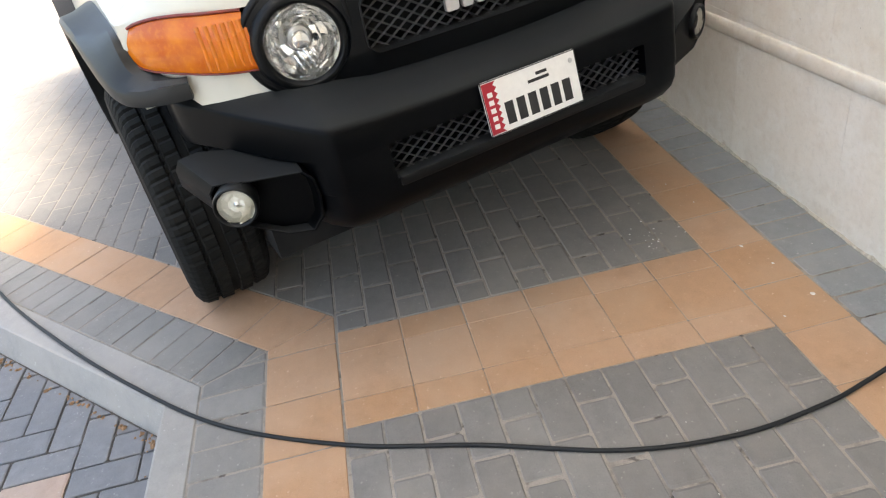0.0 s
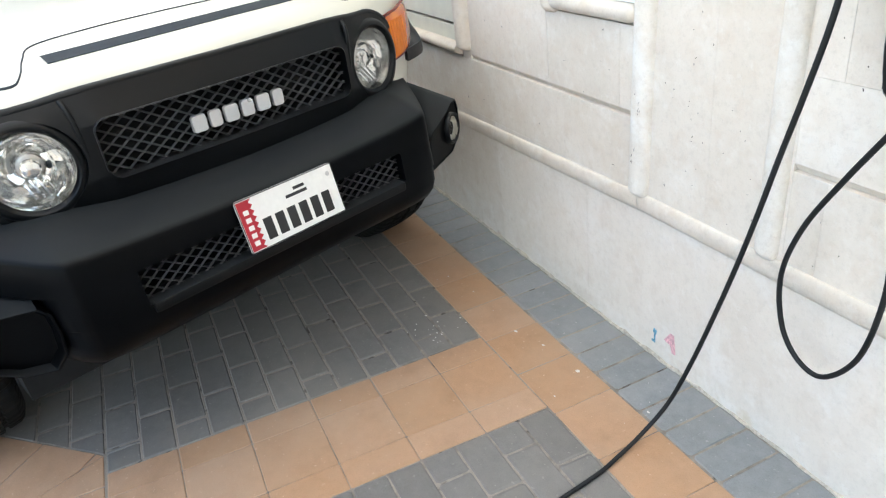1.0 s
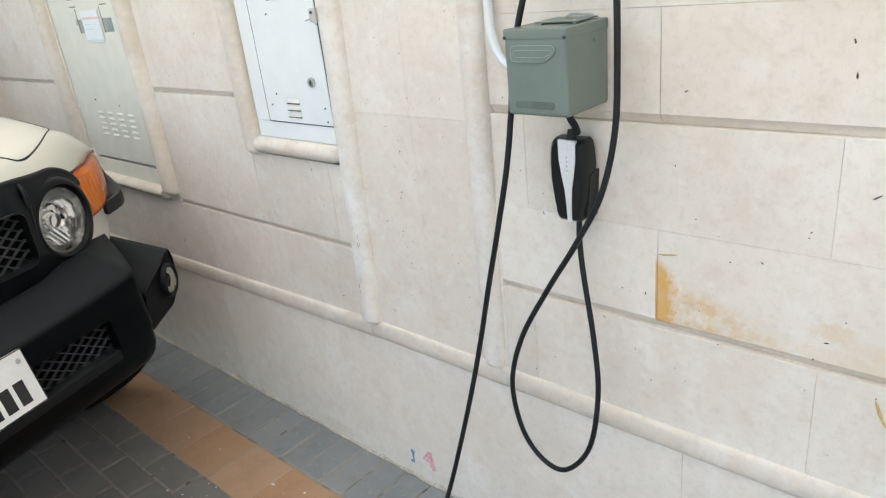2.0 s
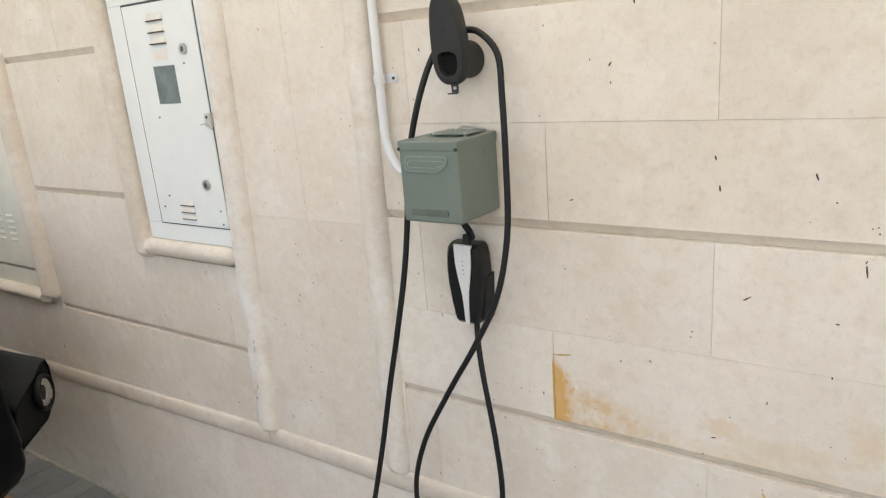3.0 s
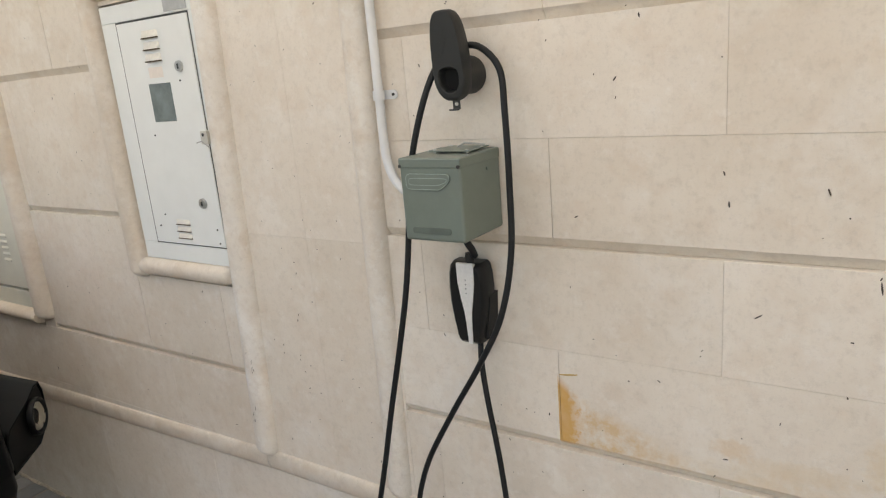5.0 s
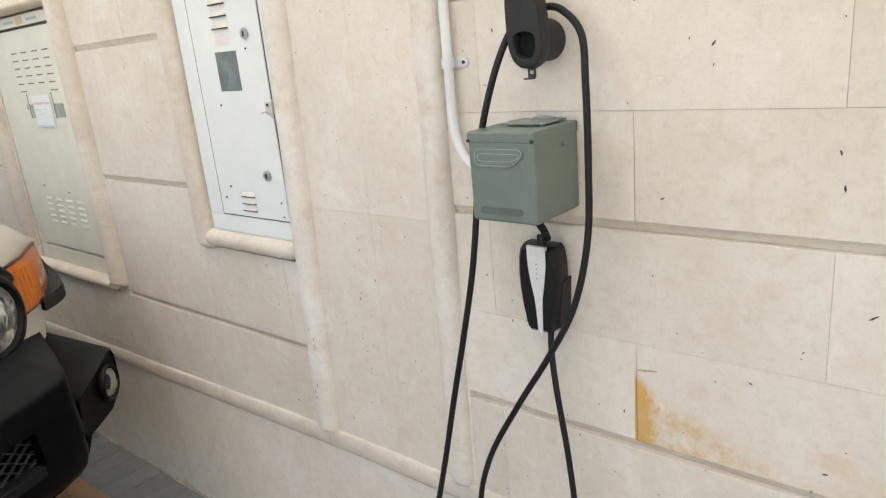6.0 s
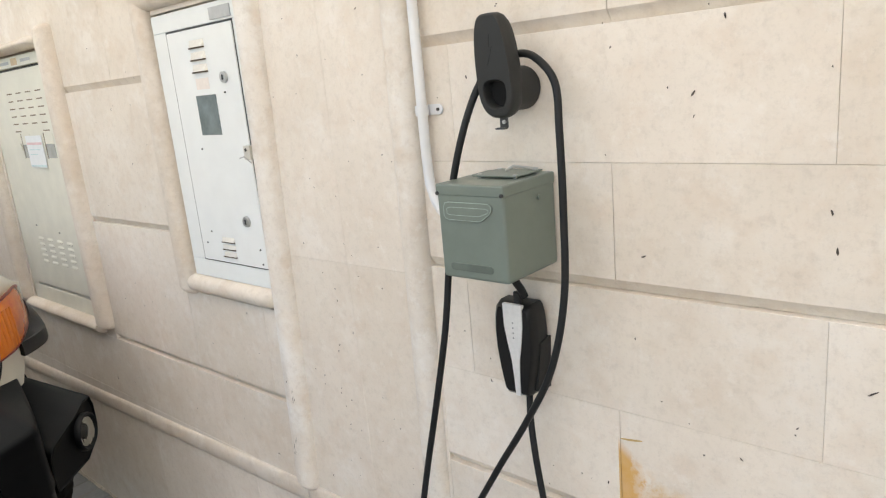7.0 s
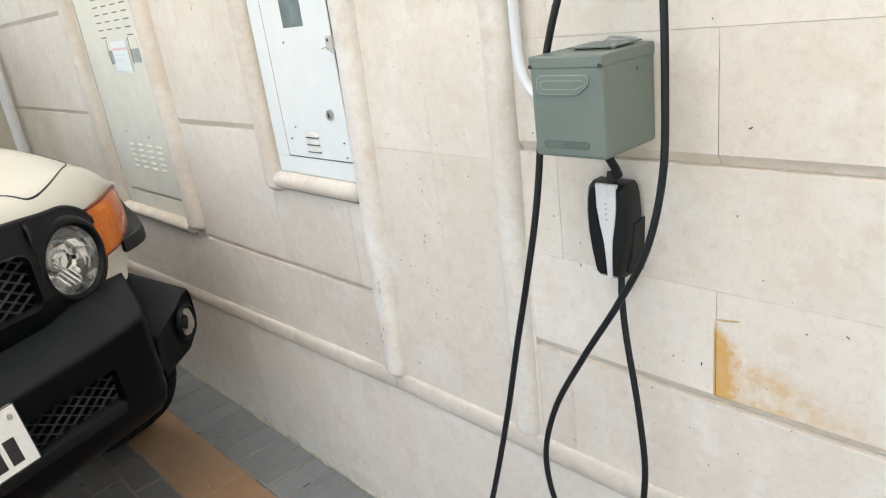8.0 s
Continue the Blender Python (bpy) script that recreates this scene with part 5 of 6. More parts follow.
        part("tail_lamp", box(-4.535, -4.515, min(s * 0.72, s * 0.86), max(s * 0.72, s * 0.86), 0.85, 1.05, 0.004), AMBER, car)
    part("rear_panel", box(-4.53, -4.44, -SIDE + 0.03, SIDE - 0.03, 0.56, 1.10, 0.01), PAINT, car)
    part("rear_bumper", box(-4.66, -4.50, -0.82, 0.82, 0.50, 0.70, 0.03), BUMPER, car)
    # plain blocks whose black stands in for shade below and behind the bumper
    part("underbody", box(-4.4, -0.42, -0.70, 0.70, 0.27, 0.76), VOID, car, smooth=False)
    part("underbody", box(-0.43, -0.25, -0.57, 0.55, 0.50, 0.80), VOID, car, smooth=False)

    # front bumper: a long shelf, a face with a mesh slot, and swept wings
    def face(z):
        return interp(z, [0.55, 0.61, 0.74], [-0.004, -0.004, -0.018])

    SLOT_A, SLOT_B = -0.403, 0.420

    def crease(a):
        k = math.sqrt(max(0.0, a - 0.530) ** 2 + 0.0012) - 0.0346
        return -0.018 - 1.75 * k, 0.7495 + 0.025 * (min(a, 0.57) / 0.57) ** 3 + 0.19 * max(0.0, a - 0.57)

    def upper(a):
        cu, cz = crease(a)
        w = interp(a, [0.50, 0.70], [0.0, 1.0])
        low = interp(a, [0.5, 0.57, 0.62, 0.70, 0.805], [0.690, 0.690, 0.690, 0.694, 0.706])
        out_ = []
        for (u0, z0), (u1, z1) in (((-0.242, 0.0625), (-0.16, 0.032)), ((-0.187, 0.0585), (-0.12, 0.030)), ((-0.132, 0.0485), (-0.08, 0.024)), ((-0.072, 0.0295), (-0.045, 0.015)), ((-0.016, 0.0070), (-0.016, 0.006)), ((-0.005, 0.0), (-0.005, 0.001)), ((0.0, -0.011), (0.0, -0.009))):
            out_.append((cu + u0 + (u1 - u0) * w, cz + z0 + (z1 - z0) * w))
        fb, r_ = face(0.690) + 0.018, interp(a, [0.62, 0.70], [0.0, 1.0])
        return out_ + [(cu + fb * 0.6, (cz + low) / 2), (cu + fb, low + 0.006 * r_), (cu + fb - 0.012 * r_, low), (cu - 0.15, low)]

    def lower(v):
        a = abs(v)
        n = -0.075 if SLOT_A < v < SLOT_B else None
        pts = [(-0.24, 0.690), (face(0.690), 0.690), (n or face(0.686), 0.686), (n or face(0.602), 0.602), (face(0.598), 0.598), (face(0.55), 0.552), (-0.016, 0.520), (-0.042, 0.490), (-0.080, 0.474), (-0.26, 0.470)]
        low = max(0.0, a - 0.50)
        cu = crease(a)[0] + 0.018
        return [(u + cu - (1.2 * low * low if z < 0.6 else 0), z + 0.10 * low * (0.69 - z) / 0.14) for u, z in pts]
    rings = []
    stops = (0.0, 0.2, 0.40, 0.48, 0.53, 0.54, 0.55, 0.56, 0.572, 0.59, 0.605, 0.62, 0.64, 0.66, 0.71, 0.76, 0.785, 0.800, 0.805)
    for v in [-a for a in stops[:0:-1]] + list(stops):
        e = 0.014 if abs(v) > 0.802 else 0.003 if abs(v) > 0.79 else 0.0
        rings.append([(u - e, v, z) for u, z in upper(abs(v))])
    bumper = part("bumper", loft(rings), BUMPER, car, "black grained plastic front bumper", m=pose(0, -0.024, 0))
    rings = []
    stops = [-0.592, -0.587, -0.572, -0.56, -0.55, -0.54, -0.53, -0.48, SLOT_A - 0.002, SLOT_A + 0.002, -0.2, 0.0, 0.2, SLOT_B - 0.002, SLOT_B + 0.002, 0.48, 0.53, 0.54, 0.55, 0.56, 0.572, 0.587, 0.592]
    for v in stops:
        inset = 0.015 if abs(v) > 0.589 else 0.004 if abs(v) > 0.58 else 0.0
        rings.append([(u - inset, v, z + (inset if z < 0.6 else 0.0)) for u, z in lower(v)])
    part("bumper_face", loft(rings), BUMPER, bumper)
    part("slot_mesh", diamond_mesh(SLOT_A + 0.003, SLOT_B - 0.003, 0.604, 0.684, 0.040, 0.0265, 0.0046, 0.009, lambda v, z: -0.036), GRILLE, bumper, "grey diamond mesh in the bumper slot")
    part("slot_lip", box(-0.050, 0.003, SLOT_A + 0.004, SLOT_B - 0.004, 0.573, 0.603, 0.008, 2), SURROUND, bumper)
    for s in (1, -1):
        # fog lamp pod: a sloping top, a hollow front and a rounded inner lip
        fr = [(0.620, 0.678), (0.735, 0.682), (0.790, 0.690), (0.822, 0.689), (0.835, 0.670), (0.835, 0.628), (0.812, 0.586), (0.758, 0.550), (0.690, 0.515), (0.628, 0.510), (0.600, 0.545), (0.594, 0.600), (0.598, 0.655)]
        bk = [(0.600, 0.690), (0.735, 0.706), (0.812, 0.728), (0.862, 0.724), (0.876, 0.700), (0.876, 0.655), (0.840, 0.606), (0.785, 0.566), (0.700, 0.530), (0.630, 0.512), (0.600, 0.545), (0.594, 0.600), (0.596, 0.660)]
        cen = (0.735, 0.61)

        def ring_of(loop, k, du, back=False):
            out_ = []
            for x, z in loop:
                if s > 0:
                    z = max(z, 0.556) + 0.034 * min(1.0, max(0.0, (z - 0.64) / 0.05)) * min(1.0, max(0.0, (x - 0.66) / 0.10))
                x, z = cen[0] + (x - cen[0]) * k, cen[1] + (z - cen[1]) * k
                out_.append((min(-0.30, crease(x)[0] - 0.05 if s > 0 else 0.0) if back else -0.066 - 0.42 * (x - 0.604) + du, s * x - (0.006 if s > 0 else -0.006), z))
            return out_
        rings = [ring_of(bk, 1.0, 0, True), ring_of(fr, 1.0, -0.006), ring_of(fr, 0.990, -0.001), ring_of(fr, 0.955, 0.0), ring_of(fr, 0.93, -0.004), ring_of(fr, 0.92, -0.005 if s > 0 else -0.040)]
        pod = part("fog_pod", loft(rings), BUMPER, bumper, "black hollow fog lamp housing at the bumper's end")
        o = (0, 0, 0)
        at = pose(-0.134 if s < 0 else -0.150, s * 0.768 - (0.014 if s > 0 else 0.010), 0.639 if s > 0 else 0.635, 0, 0, s * 24)
        part("fog_ring", loft(lathe([(-0.03, 0.050), (0.004, 0.0545), (0.020, 0.0550), (0.027, 0.0530), (0.0285, 0.050), (0.026, 0.047), (0.019, 0.0445)] + ([(0.017, 0.040)] if s > 0 else []), 36, o), caps=False), SURROUND, pod, m=at)
        at = at @ Matrix.Translation((0.004, 0, 0)) @ Matrix.Diagonal((1, 0.90, 0.90, 1)) if s > 0 else at
        bowl = [(0.018, 0.0455), (0.011, 0.034), (0.006, 0.020), (0.005, 0.004)]
        fog = part("fog_reflector", loft(lathe([(u - 0.003, r) for u, r in bowl], 24, o), caps=False), FOG_CHROME, pod, m=at)
        if s < 0:
            part("fog_bulb", loft(lathe([(0.004, 0.008), (0.009, 0.0075), (0.012, 0.004), (0.0125, 0.001)], 16, o)), CHROME, fog)
        part("fog_facets", facets(bowl, (9, 7, 5), 5, 0.7 if s < 0 else 0.25), FOG_CHROME, fog)
        fl = part("fog_lens", loft(lathe([(0.020, 0.0445), (0.0255, 0.036), (0.029, 0.022), (0.031, 0.008), (0.0312, 0.001)], 28, o), caps=False), LENS, pod, "clear round fog lamp lens", m=at)
        fl.visible_shadow = False
    # black boxes paint the darkness inside the lamp pockets
    part("pod_shade", box(-0.36, -0.28, -0.80, -0.60, 0.53, 0.66), VOID, bumper, smooth=False)
    part("pod_shade", box(-0.36, -0.28, 0.60, 0.80, 0.53, 0.66), VOID, bumper, smooth=False)

    # added black panel that hides the left tyre and darkens the gap
    part("tyre_blackout", box(-0.486, -0.470, 0.56, 0.80, 0.60, 0.88, 0.004, 1), VOID, car, smooth=False)

    # grille surround with its three openings
    def sur_u(v, z):
        base = interp(abs(v), [0, 0.36, 0.45, 0.53, 0.60, 0.67], [-0.150, -0.162, -0.193, -0.218, -0.243, -0.277])
        return base - 0.045 * max(0.0, (z - 1.02) / 0.05) ** 2 * 0.5 - 0.02 * max(0.0, (0.86 - z) / 0.05) ** 2 * 0.5
    hc, hr = (0.511, 0.932), 0.131
    out = []
    for i in range(21):
        v = -0.50 + 1.0 * i / 20
        w_ = min(1.0, max(0.0, (abs(v) - 0.34) / 0.16))
        out.append((v, 1.074 - 0.0112 * w_ * w_ * (3 - 2 * w_)))
    for i in range(1, 24):
        a = radians(95 - 195 * i / 24)
        out.append((hc[0] + hr * math.cos(a), hc[1] + hr * math.sin(a)))
    for i in range(21):
        v = 0.46 - 0.92 * i / 20
        out.append((v, 0.806 - 0.020 * (abs(v) / 0.46) ** 2))
    for i in range(1, 24):
        a = radians(280 - 195 * i / 24)
        out.append((-hc[0] + hr * math.cos(a), hc[1] + hr * math.sin(a)))
    hole = rounded(0.735, 0.148, 0.030, 6, 0.0, 0.938)
    dense = []
    for i, p in enumerate(hole):
        q = hole[(i + 1) % len(hole)]
        n = max(1, int(math.hypot(q[0] - p[0], q[1] - p[1]) / 0.05))
        dense += [(p[0] + (q[0] - p[0]) * k / n, p[1] + (q[1] - p[1]) * k / n) for k in range(n)]
    circ = [[(s * hc[0] + 0.112 * math.cos(2 * math.pi * i / 36), hc[1] + 0.112 * math.sin(2 * math.pi * i / 36)) for i in range(36)] for s in (1, -1)]
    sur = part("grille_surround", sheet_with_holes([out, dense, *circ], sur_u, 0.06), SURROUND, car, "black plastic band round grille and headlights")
    rings = []
    for k, d in ((1.0, 0.0), (1.012, 0.007), (0.985, 0.010), (0.955, -0.004), (0.950, -0.040)):
        rings.append([(sur_u(p[0], p[1]) + d, p[0] * (1 + (k - 1) * 0.22), 0.938 + (p[1] - 0.938) * k) for p in dense])
    part("grille_frame", loft(rings, caps=False), SURROUND, sur)
    part("grille_mesh", diamond_mesh(-0.362, 0.362, 0.868, 1.008, 0.0445, 0.0280, 0.0066, 0.011, lambda v, z: sur_u(v, 0.94) - 0.022), GRILLE, sur, "grey diamond mesh grille")
    # black panel painted as the shade behind the mesh
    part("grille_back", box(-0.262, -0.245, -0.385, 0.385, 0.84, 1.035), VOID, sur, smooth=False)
    lip = [Vector((sur_u(v, z) - 0.012, v, z)) for v, z in out]
    part("surround_lip", tube(lip + lip[:1], 0.0125, 12), SURROUND, sur)
    for s in (1, -1):
        rib = [(0.405, 1.066, -0.001), (0.402, 1.045, 0.002), (0.398, 1.010, 0.001), (0.394, 0.965, -0.001), (0.391, 0.915, -0.004), (0.389, 0.880, -0.007)]
        part("surround_rib", tube(spline([Vector((sur_u(v, z) + d - 0.003, s * v, z)) for v, z, d in rib], 5), 0.0062, 10), SURROUND, sur)
    # maker's badge as six plain raised blocks
    widths = [0.043, 0.050, 0.047, 0.050, 0.043, 0.050]
    x = 0.138
    for w in widths:
        part("badge_block", prism(rounded(w - 0.010, 0.044, 0.008, 4, x - w / 2, 0.929), "x", -0.150, -0.163, 0.002), BADGE, sur, "plain raised silver badge block")
        x -= w
    for s in (1, -1):
        build_headlight(car, s)
        # amber lamp that wraps round the corner
        rings = []
        for a, lo, hi in ((0.622, 0.888, 1.030), (0.66, 0.890, 1.034), (0.70, 0.894, 1.038), (0.75, 0.901, 1.042), (0.80, 0.910, 1.042), (0.838, 0.917, 1.035), (0.861, 0.925, 1.024), (0.874, 0.938, 1.008), (0.879, 0.953, 0.990)):
            u = interp(a, [0.622, 0.70, 0.75, 0.80, 0.84, 0.872, 0.90], [-0.255, -0.286, -0.322, -0.366, -0.408, -0.450, -0.500])
            rings.append([(u - 0.03, s * a, lo + 0.004), (u + 0.002, s * a, lo), (u + 0.010, s * a, lo + 0.014), (u + 0.006, s * a, (lo + hi) / 2), (u - 0.002, s * a, hi - 0.016), (u - 0.014, s * a, hi), (u - 0.05, s * a, hi - 0.004)])
        lamp = part("indicator_lamp", loft(rings), AMBER, car, "amber wrap-round indicator lamp")
        part("lamp_edge", tube(spline([Vector(r[5]) + Vector((0.003, 0, 0.001)) for r in rings[:-2]], 4), 0.0042, 8), AMBER_EDGE, lamp, "dark red upper edge of the lamp")
        part("lamp_edge", tube(spline([Vector(r[1]) + Vector((0.001, 0, 0.001)) for r in rings], 4), 0.0030, 8), AMBER_EDGE, lamp)
        for a in (0.634, 0.652, 0.670, 0.688, 0.706, 0.724):
            u = interp(a, [0.622, 0.70, 0.75], [-0.255, -0.286, -0.322]) + 0.0005
            part("lamp_flute", tube([Vector((u + 0.002, s * a, 0.906)), Vector((u + 0.0015, s * a, 0.955)), Vector((u - 0.0055, s * a, 1.012))], 0.0074, 10), AMBER_PALE, lamp)

    # number plate: bars only
    pl = part("number_plate", prism(rounded(0.325, 0.138, 0.008, 4), "z", -0.0015, 0.0015), PLATE_W, car, "white number plate with a maroon serrated end", m=Matrix.Translation((0.0035, -0.006, 0.684)) @ Matrix.Rotation(radians(90), 4, "Z") @ Matrix.Rotation(radians(90 - 13.5), 4, "X") @ Matrix.Diagonal((0.935, 1.04, 1, 1)))
    zz = 0.0022
    edge = [(-0.158, -0.064), (-0.158, 0.064)]
    for i in range(9):
        z = 0.064 - i * 0.016
        edge += [(-0.112, z), (-0.122, z - 0.008)] if i < 8 else [(-0.112, -0.064)]
    part("plate_band", prism(edge[::-1], "z", 0.001, zz), PLATE_R, pl, "maroon serrated band", smooth=False)
    for i in range(5):
        part("plate_bar", box(-0.146, -0.130, 0.034 - i * 0.020 - 0.006, 0.034 - i * 0.020 + 0.006, zz, zz + 0.0006), PLATE_W, pl, smooth=False)
    for i in range(6):
        part("plate_bar", box(-0.100 + i * 0.040, -0.072 + i * 0.040, -0.052, 0.004, 0.0012, 0.0022), PRINT, pl, smooth=False)
    part("plate_bar", box(-0.010, 0.062, 0.026, 0.034, 0.0012, 0.0022), PRINT, pl, smooth=False)
    part("plate_bar", box(0.020, 0.058, 0.040, 0.048, 0.0012, 0.0022), PRINT, pl, smooth=False)
    part("plate_stud", cyl(0.0065, 0.001, 0.003, "z", 14, (0.142, 0.044)), STEEL, pl)
    rimb = bmesh.new()
    for a in ((-0.1615, 0.1615, 0.0660, 0.0685), (-0.1615, 0.1615, -0.0685, -0.0660), (-0.1620, -0.1595, -0.0655, 0.0655), (0.1595, 0.1620, -0.0655, 0.0655)):
        box(a[0], a[1], a[2], a[3], 0.001, 0.0026, 0.0, 1, rimb)
    part("plate_rim", rimb, PRINT, pl, smooth=False)

    for u in (AXLE_F, AXLE_R):
        for s in (1, -1):
            build_wheel(car, u, s, "wheel")
    return car


build_car()

# ---- small litter ----
def flakes():
    rng = random.Random(5)
    bm = bmesh.new()
    spots = [(-1.15, -0.297, 0.012), (-1.03, -0.262, 0.009), (-0.86, -0.245, 0.014), (-0.80, -0.37, 0.006), (-0.60, -0.185, 0.008), (-1.42, -0.52, 0.010), (-1.36, -0.50, 0.008), (-1.39, -0.57, 0.006), (-1.30, -0.53, 0.007), (-1.33, -0.60, 0.005), (-1.46, -0.30, 0.006), (-1.62, -0.33, 0.007)]
    # a scatter of chips where the grey field meets the border
    spots += [(-1.32 + rng.gauss(0, 0.035), -0.53 + rng.gauss(0, 0.05), rng.uniform(0.003, 0.008)) for _ in range(16)]
    spots += [(rng.uniform(-1.8, -0.2), rng.uniform(-1.2, -0.1), rng.uniform(0.002, 0.004)) for _ in range(26)]
    for x, y, r in spots:
        r *= 0.66
        n = 7
        top = [bm.verts.new((x + r * math.cos(2 * math.pi * i / n) * rng.uniform(0.6, 1.2), y + r * math.sin(2 * math.pi * i / n) * rng.uniform(0.4, 0.9), 0.0016)) for i in range(n)]
        bm.faces.new(top)
    ob = part("paint_flakes", bm, FLAKE, None, smooth=False)
    tagged(ob, "scattered white paint flakes on the paving", "litter", kind="stuff")


def litter():
    rng = random.Random(8)
    bm = bmesh.new()
    for _ in range(90):
        if rng.random() < 0.75:
            t = rng.random() ** 1.5 * 1.4
            p = along(k_out, t)
            p = (p[0] + DN[0] * rng.uniform(0.05, 0.085), p[1] + DN[1] * rng.uniform(0.05, 0.085))
        else:
            p = (k_out[0] + rng.uniform(-0.05, 0.8), k_out[1] - rng.uniform(0.045, 0.08))
        r = rng.uniform(0.003, 0.012)
        c = Vector((p[0], p[1], ROAD_Z + r * 0.3))
        ring = [bm.verts.new(c + Vector((r * math.cos(a) * rng.uniform(0.6, 1.3), r * math.sin(a) * rng.uniform(0.5, 1.1), rng.uniform(-0.3, 0.2) * r))) for a in [2 * math.pi * i / 6 for i in range(6)]]
        top = bm.verts.new(c + Vector((0, 0, r * 0.5)))
        for i in range(6):
            bm.faces.new((ring[i], ring[(i + 1) % 6], top))
    ob = part("dry_litter", bm, LITTER, None, smooth=False)
    tagged(ob, "dry leaf crumbs and grit along the kerb's foot", "litter", kind="stuff")


flakes()
litter()

# ---- pieces: wall stones ----
STONE_MESHES = {}


def stone(x0, x1, z0, z1, mat, groove, parent=wall):
    """One cladding stone, its lower edge cut back where a course ends in a groove."""
    g = 0.0002
    w, h = round(x1 - x0 - 2 * g, 4), round(z1 - z0 - 2 * g, 4)
    if w < 0.01 or h < 0.01:
        return
    key = (w, h, groove, mat.name)
    if key not in STONE_MESHES:
        c, t = 0.0005, STONE_T - 0.001
        cut_h, cut_d = (0.019, 0.014) if groove else (c, c)
        vs, fs = [], []
        for x, y, z in ((0, t, 0), (w, t, 0), (w, t, h), (0, t, h),
                        (0, cut_d, 0), (w, cut_d, 0), (w, c, h), (0, c, h),
                        (c, 0, cut_h), (w - c, 0, cut_h), (w - c, 0, h - c), (c, 0, h - c)):
            vs.append((x, y, z))
        fs = [(8, 9, 10, 11), (4, 5, 9, 8), (5, 6, 10, 9), (6, 7, 11, 10), (7, 4, 8, 11), (0, 1, 5, 4), (1, 2, 6, 5), (2, 3, 7, 6), (3, 0, 4, 7)]
        me = bpy.data.meshes.new("stone")
        me.from_pydata(vs, [], fs)
        me.materials.append(mat)
        STONE_MESHES[key] = me
    ob = new("stone", STONE_MESHES[key])
    ob.parent = parent
    jig = ((x0 * 7.31 + z0 * 3.17) % 1.0 - 0.5) * 0.0005
    ob.location = (x0 + g, jig, z0 + g)


def course(x0, x1, z0, z1, joints, mat, groove):
    xs = [x0] + [j for j in sorted(joints) if x0 + 0.03 < j < x1 - 0.03] + [x1]
    for a, b in zip(xs, xs[1:]):
        stone(a, b, z0, z1, mat, groove)


EVEN = [i * 0.592 for i in range(-8, 9)]
ODD = [i * 0.592 + 0.295 for i in range(-8, 9)]
ROWS_Z = [(0.533, 0.765, ODD, False), (0.765, 0.975, EVEN, True), (0.975, 1.177, ODD, False), (1.177, 1.377, EVEN, True), (1.377, 1.575, ODD, False), (1.575, 1.783, EVEN, True), (1.783, 1.992, ODD, False)]
for z0, z1, joints, groove in ROWS_Z:
    course(-0.382, WALL_X1, z0, z1, joints, STONE, groove)                      # right of the pilaster
LEFT_Z = [(0.533, 0.752, ODD, False), (0.752, 1.168, EVEN, True), (1.168, 1.583, ODD, True), (1.583, 1.992, EVEN, True)]
for z0, z1, joints, groove in LEFT_Z:
    left = [j + 0.225 for j in joints]
    cuts = [(WALL_X0, -0.914)]
    for hx0, hx1, hz0, hz1 in ((-2.70, -1.89, 0.752, 1.772), (-1.338, -0.914, 1.004, 1.81)):
        nxt = []
        for a, b in cuts:
            if z1 - 0.01 > hz0 and z0 + 0.01 < hz1 and hx0 < b and hx1 > a:
                nxt += [c for c in ((a, hx0), (hx1, b)) if c[1] - c[0] > 0.02]
            else:
                nxt.append((a, b))
        cuts = nxt
    for a, b in cuts:
        course(a, b, z0, z1, left, STONE, groove)
# fillers between stones and the cabinets' mouldings
for a in ((-2.70, -1.89, 1.757, 1.992), (-1.338, -0.914, 1.741, 1.992)):
    stone(*a, STONE, False)
for a in ((-1.338, -0.972, 0.752, 1.004), (-0.972, -0.914, 0.752, 1.004), (-2.625, -1.965, 0.752, 0.797)):
    stone(*a, STONE, True)
for x0, x1 in ((-2.70, -2.603), (-1.962, -1.89)):
    stone(x0, x1, 0.752, 1.757, STONE, False)
stone(-1.338, -1.264, 1.004, 1.741, STONE, False)
# pilaster of tall slabs
for z0, z1 in ((0.533, 1.155), (1.155, 1.992)):
    course(-0.846, -0.440, z0, z1, [-0.625], STONE, False)
for x0, x1, z0, z1 in ((-0.914, -0.846, 0.533, 1.056), (-0.883, -0.846, 1.056, 1.741), (-0.914, -0.846, 1.741, 1.992), (-0.440, -0.382, 0.533, 1.992)):
    stone(x0, x1, z0, z1, STONE, False)
# plain slabs below the dado
course(WALL_X0, WALL_X1, -0.02, 0.533, [i * 0.60 + 0.062 for i in range(-8, 9)], BASE_STONE, False)

# ---- pieces: paving ----
PAVER_MESHES = {}


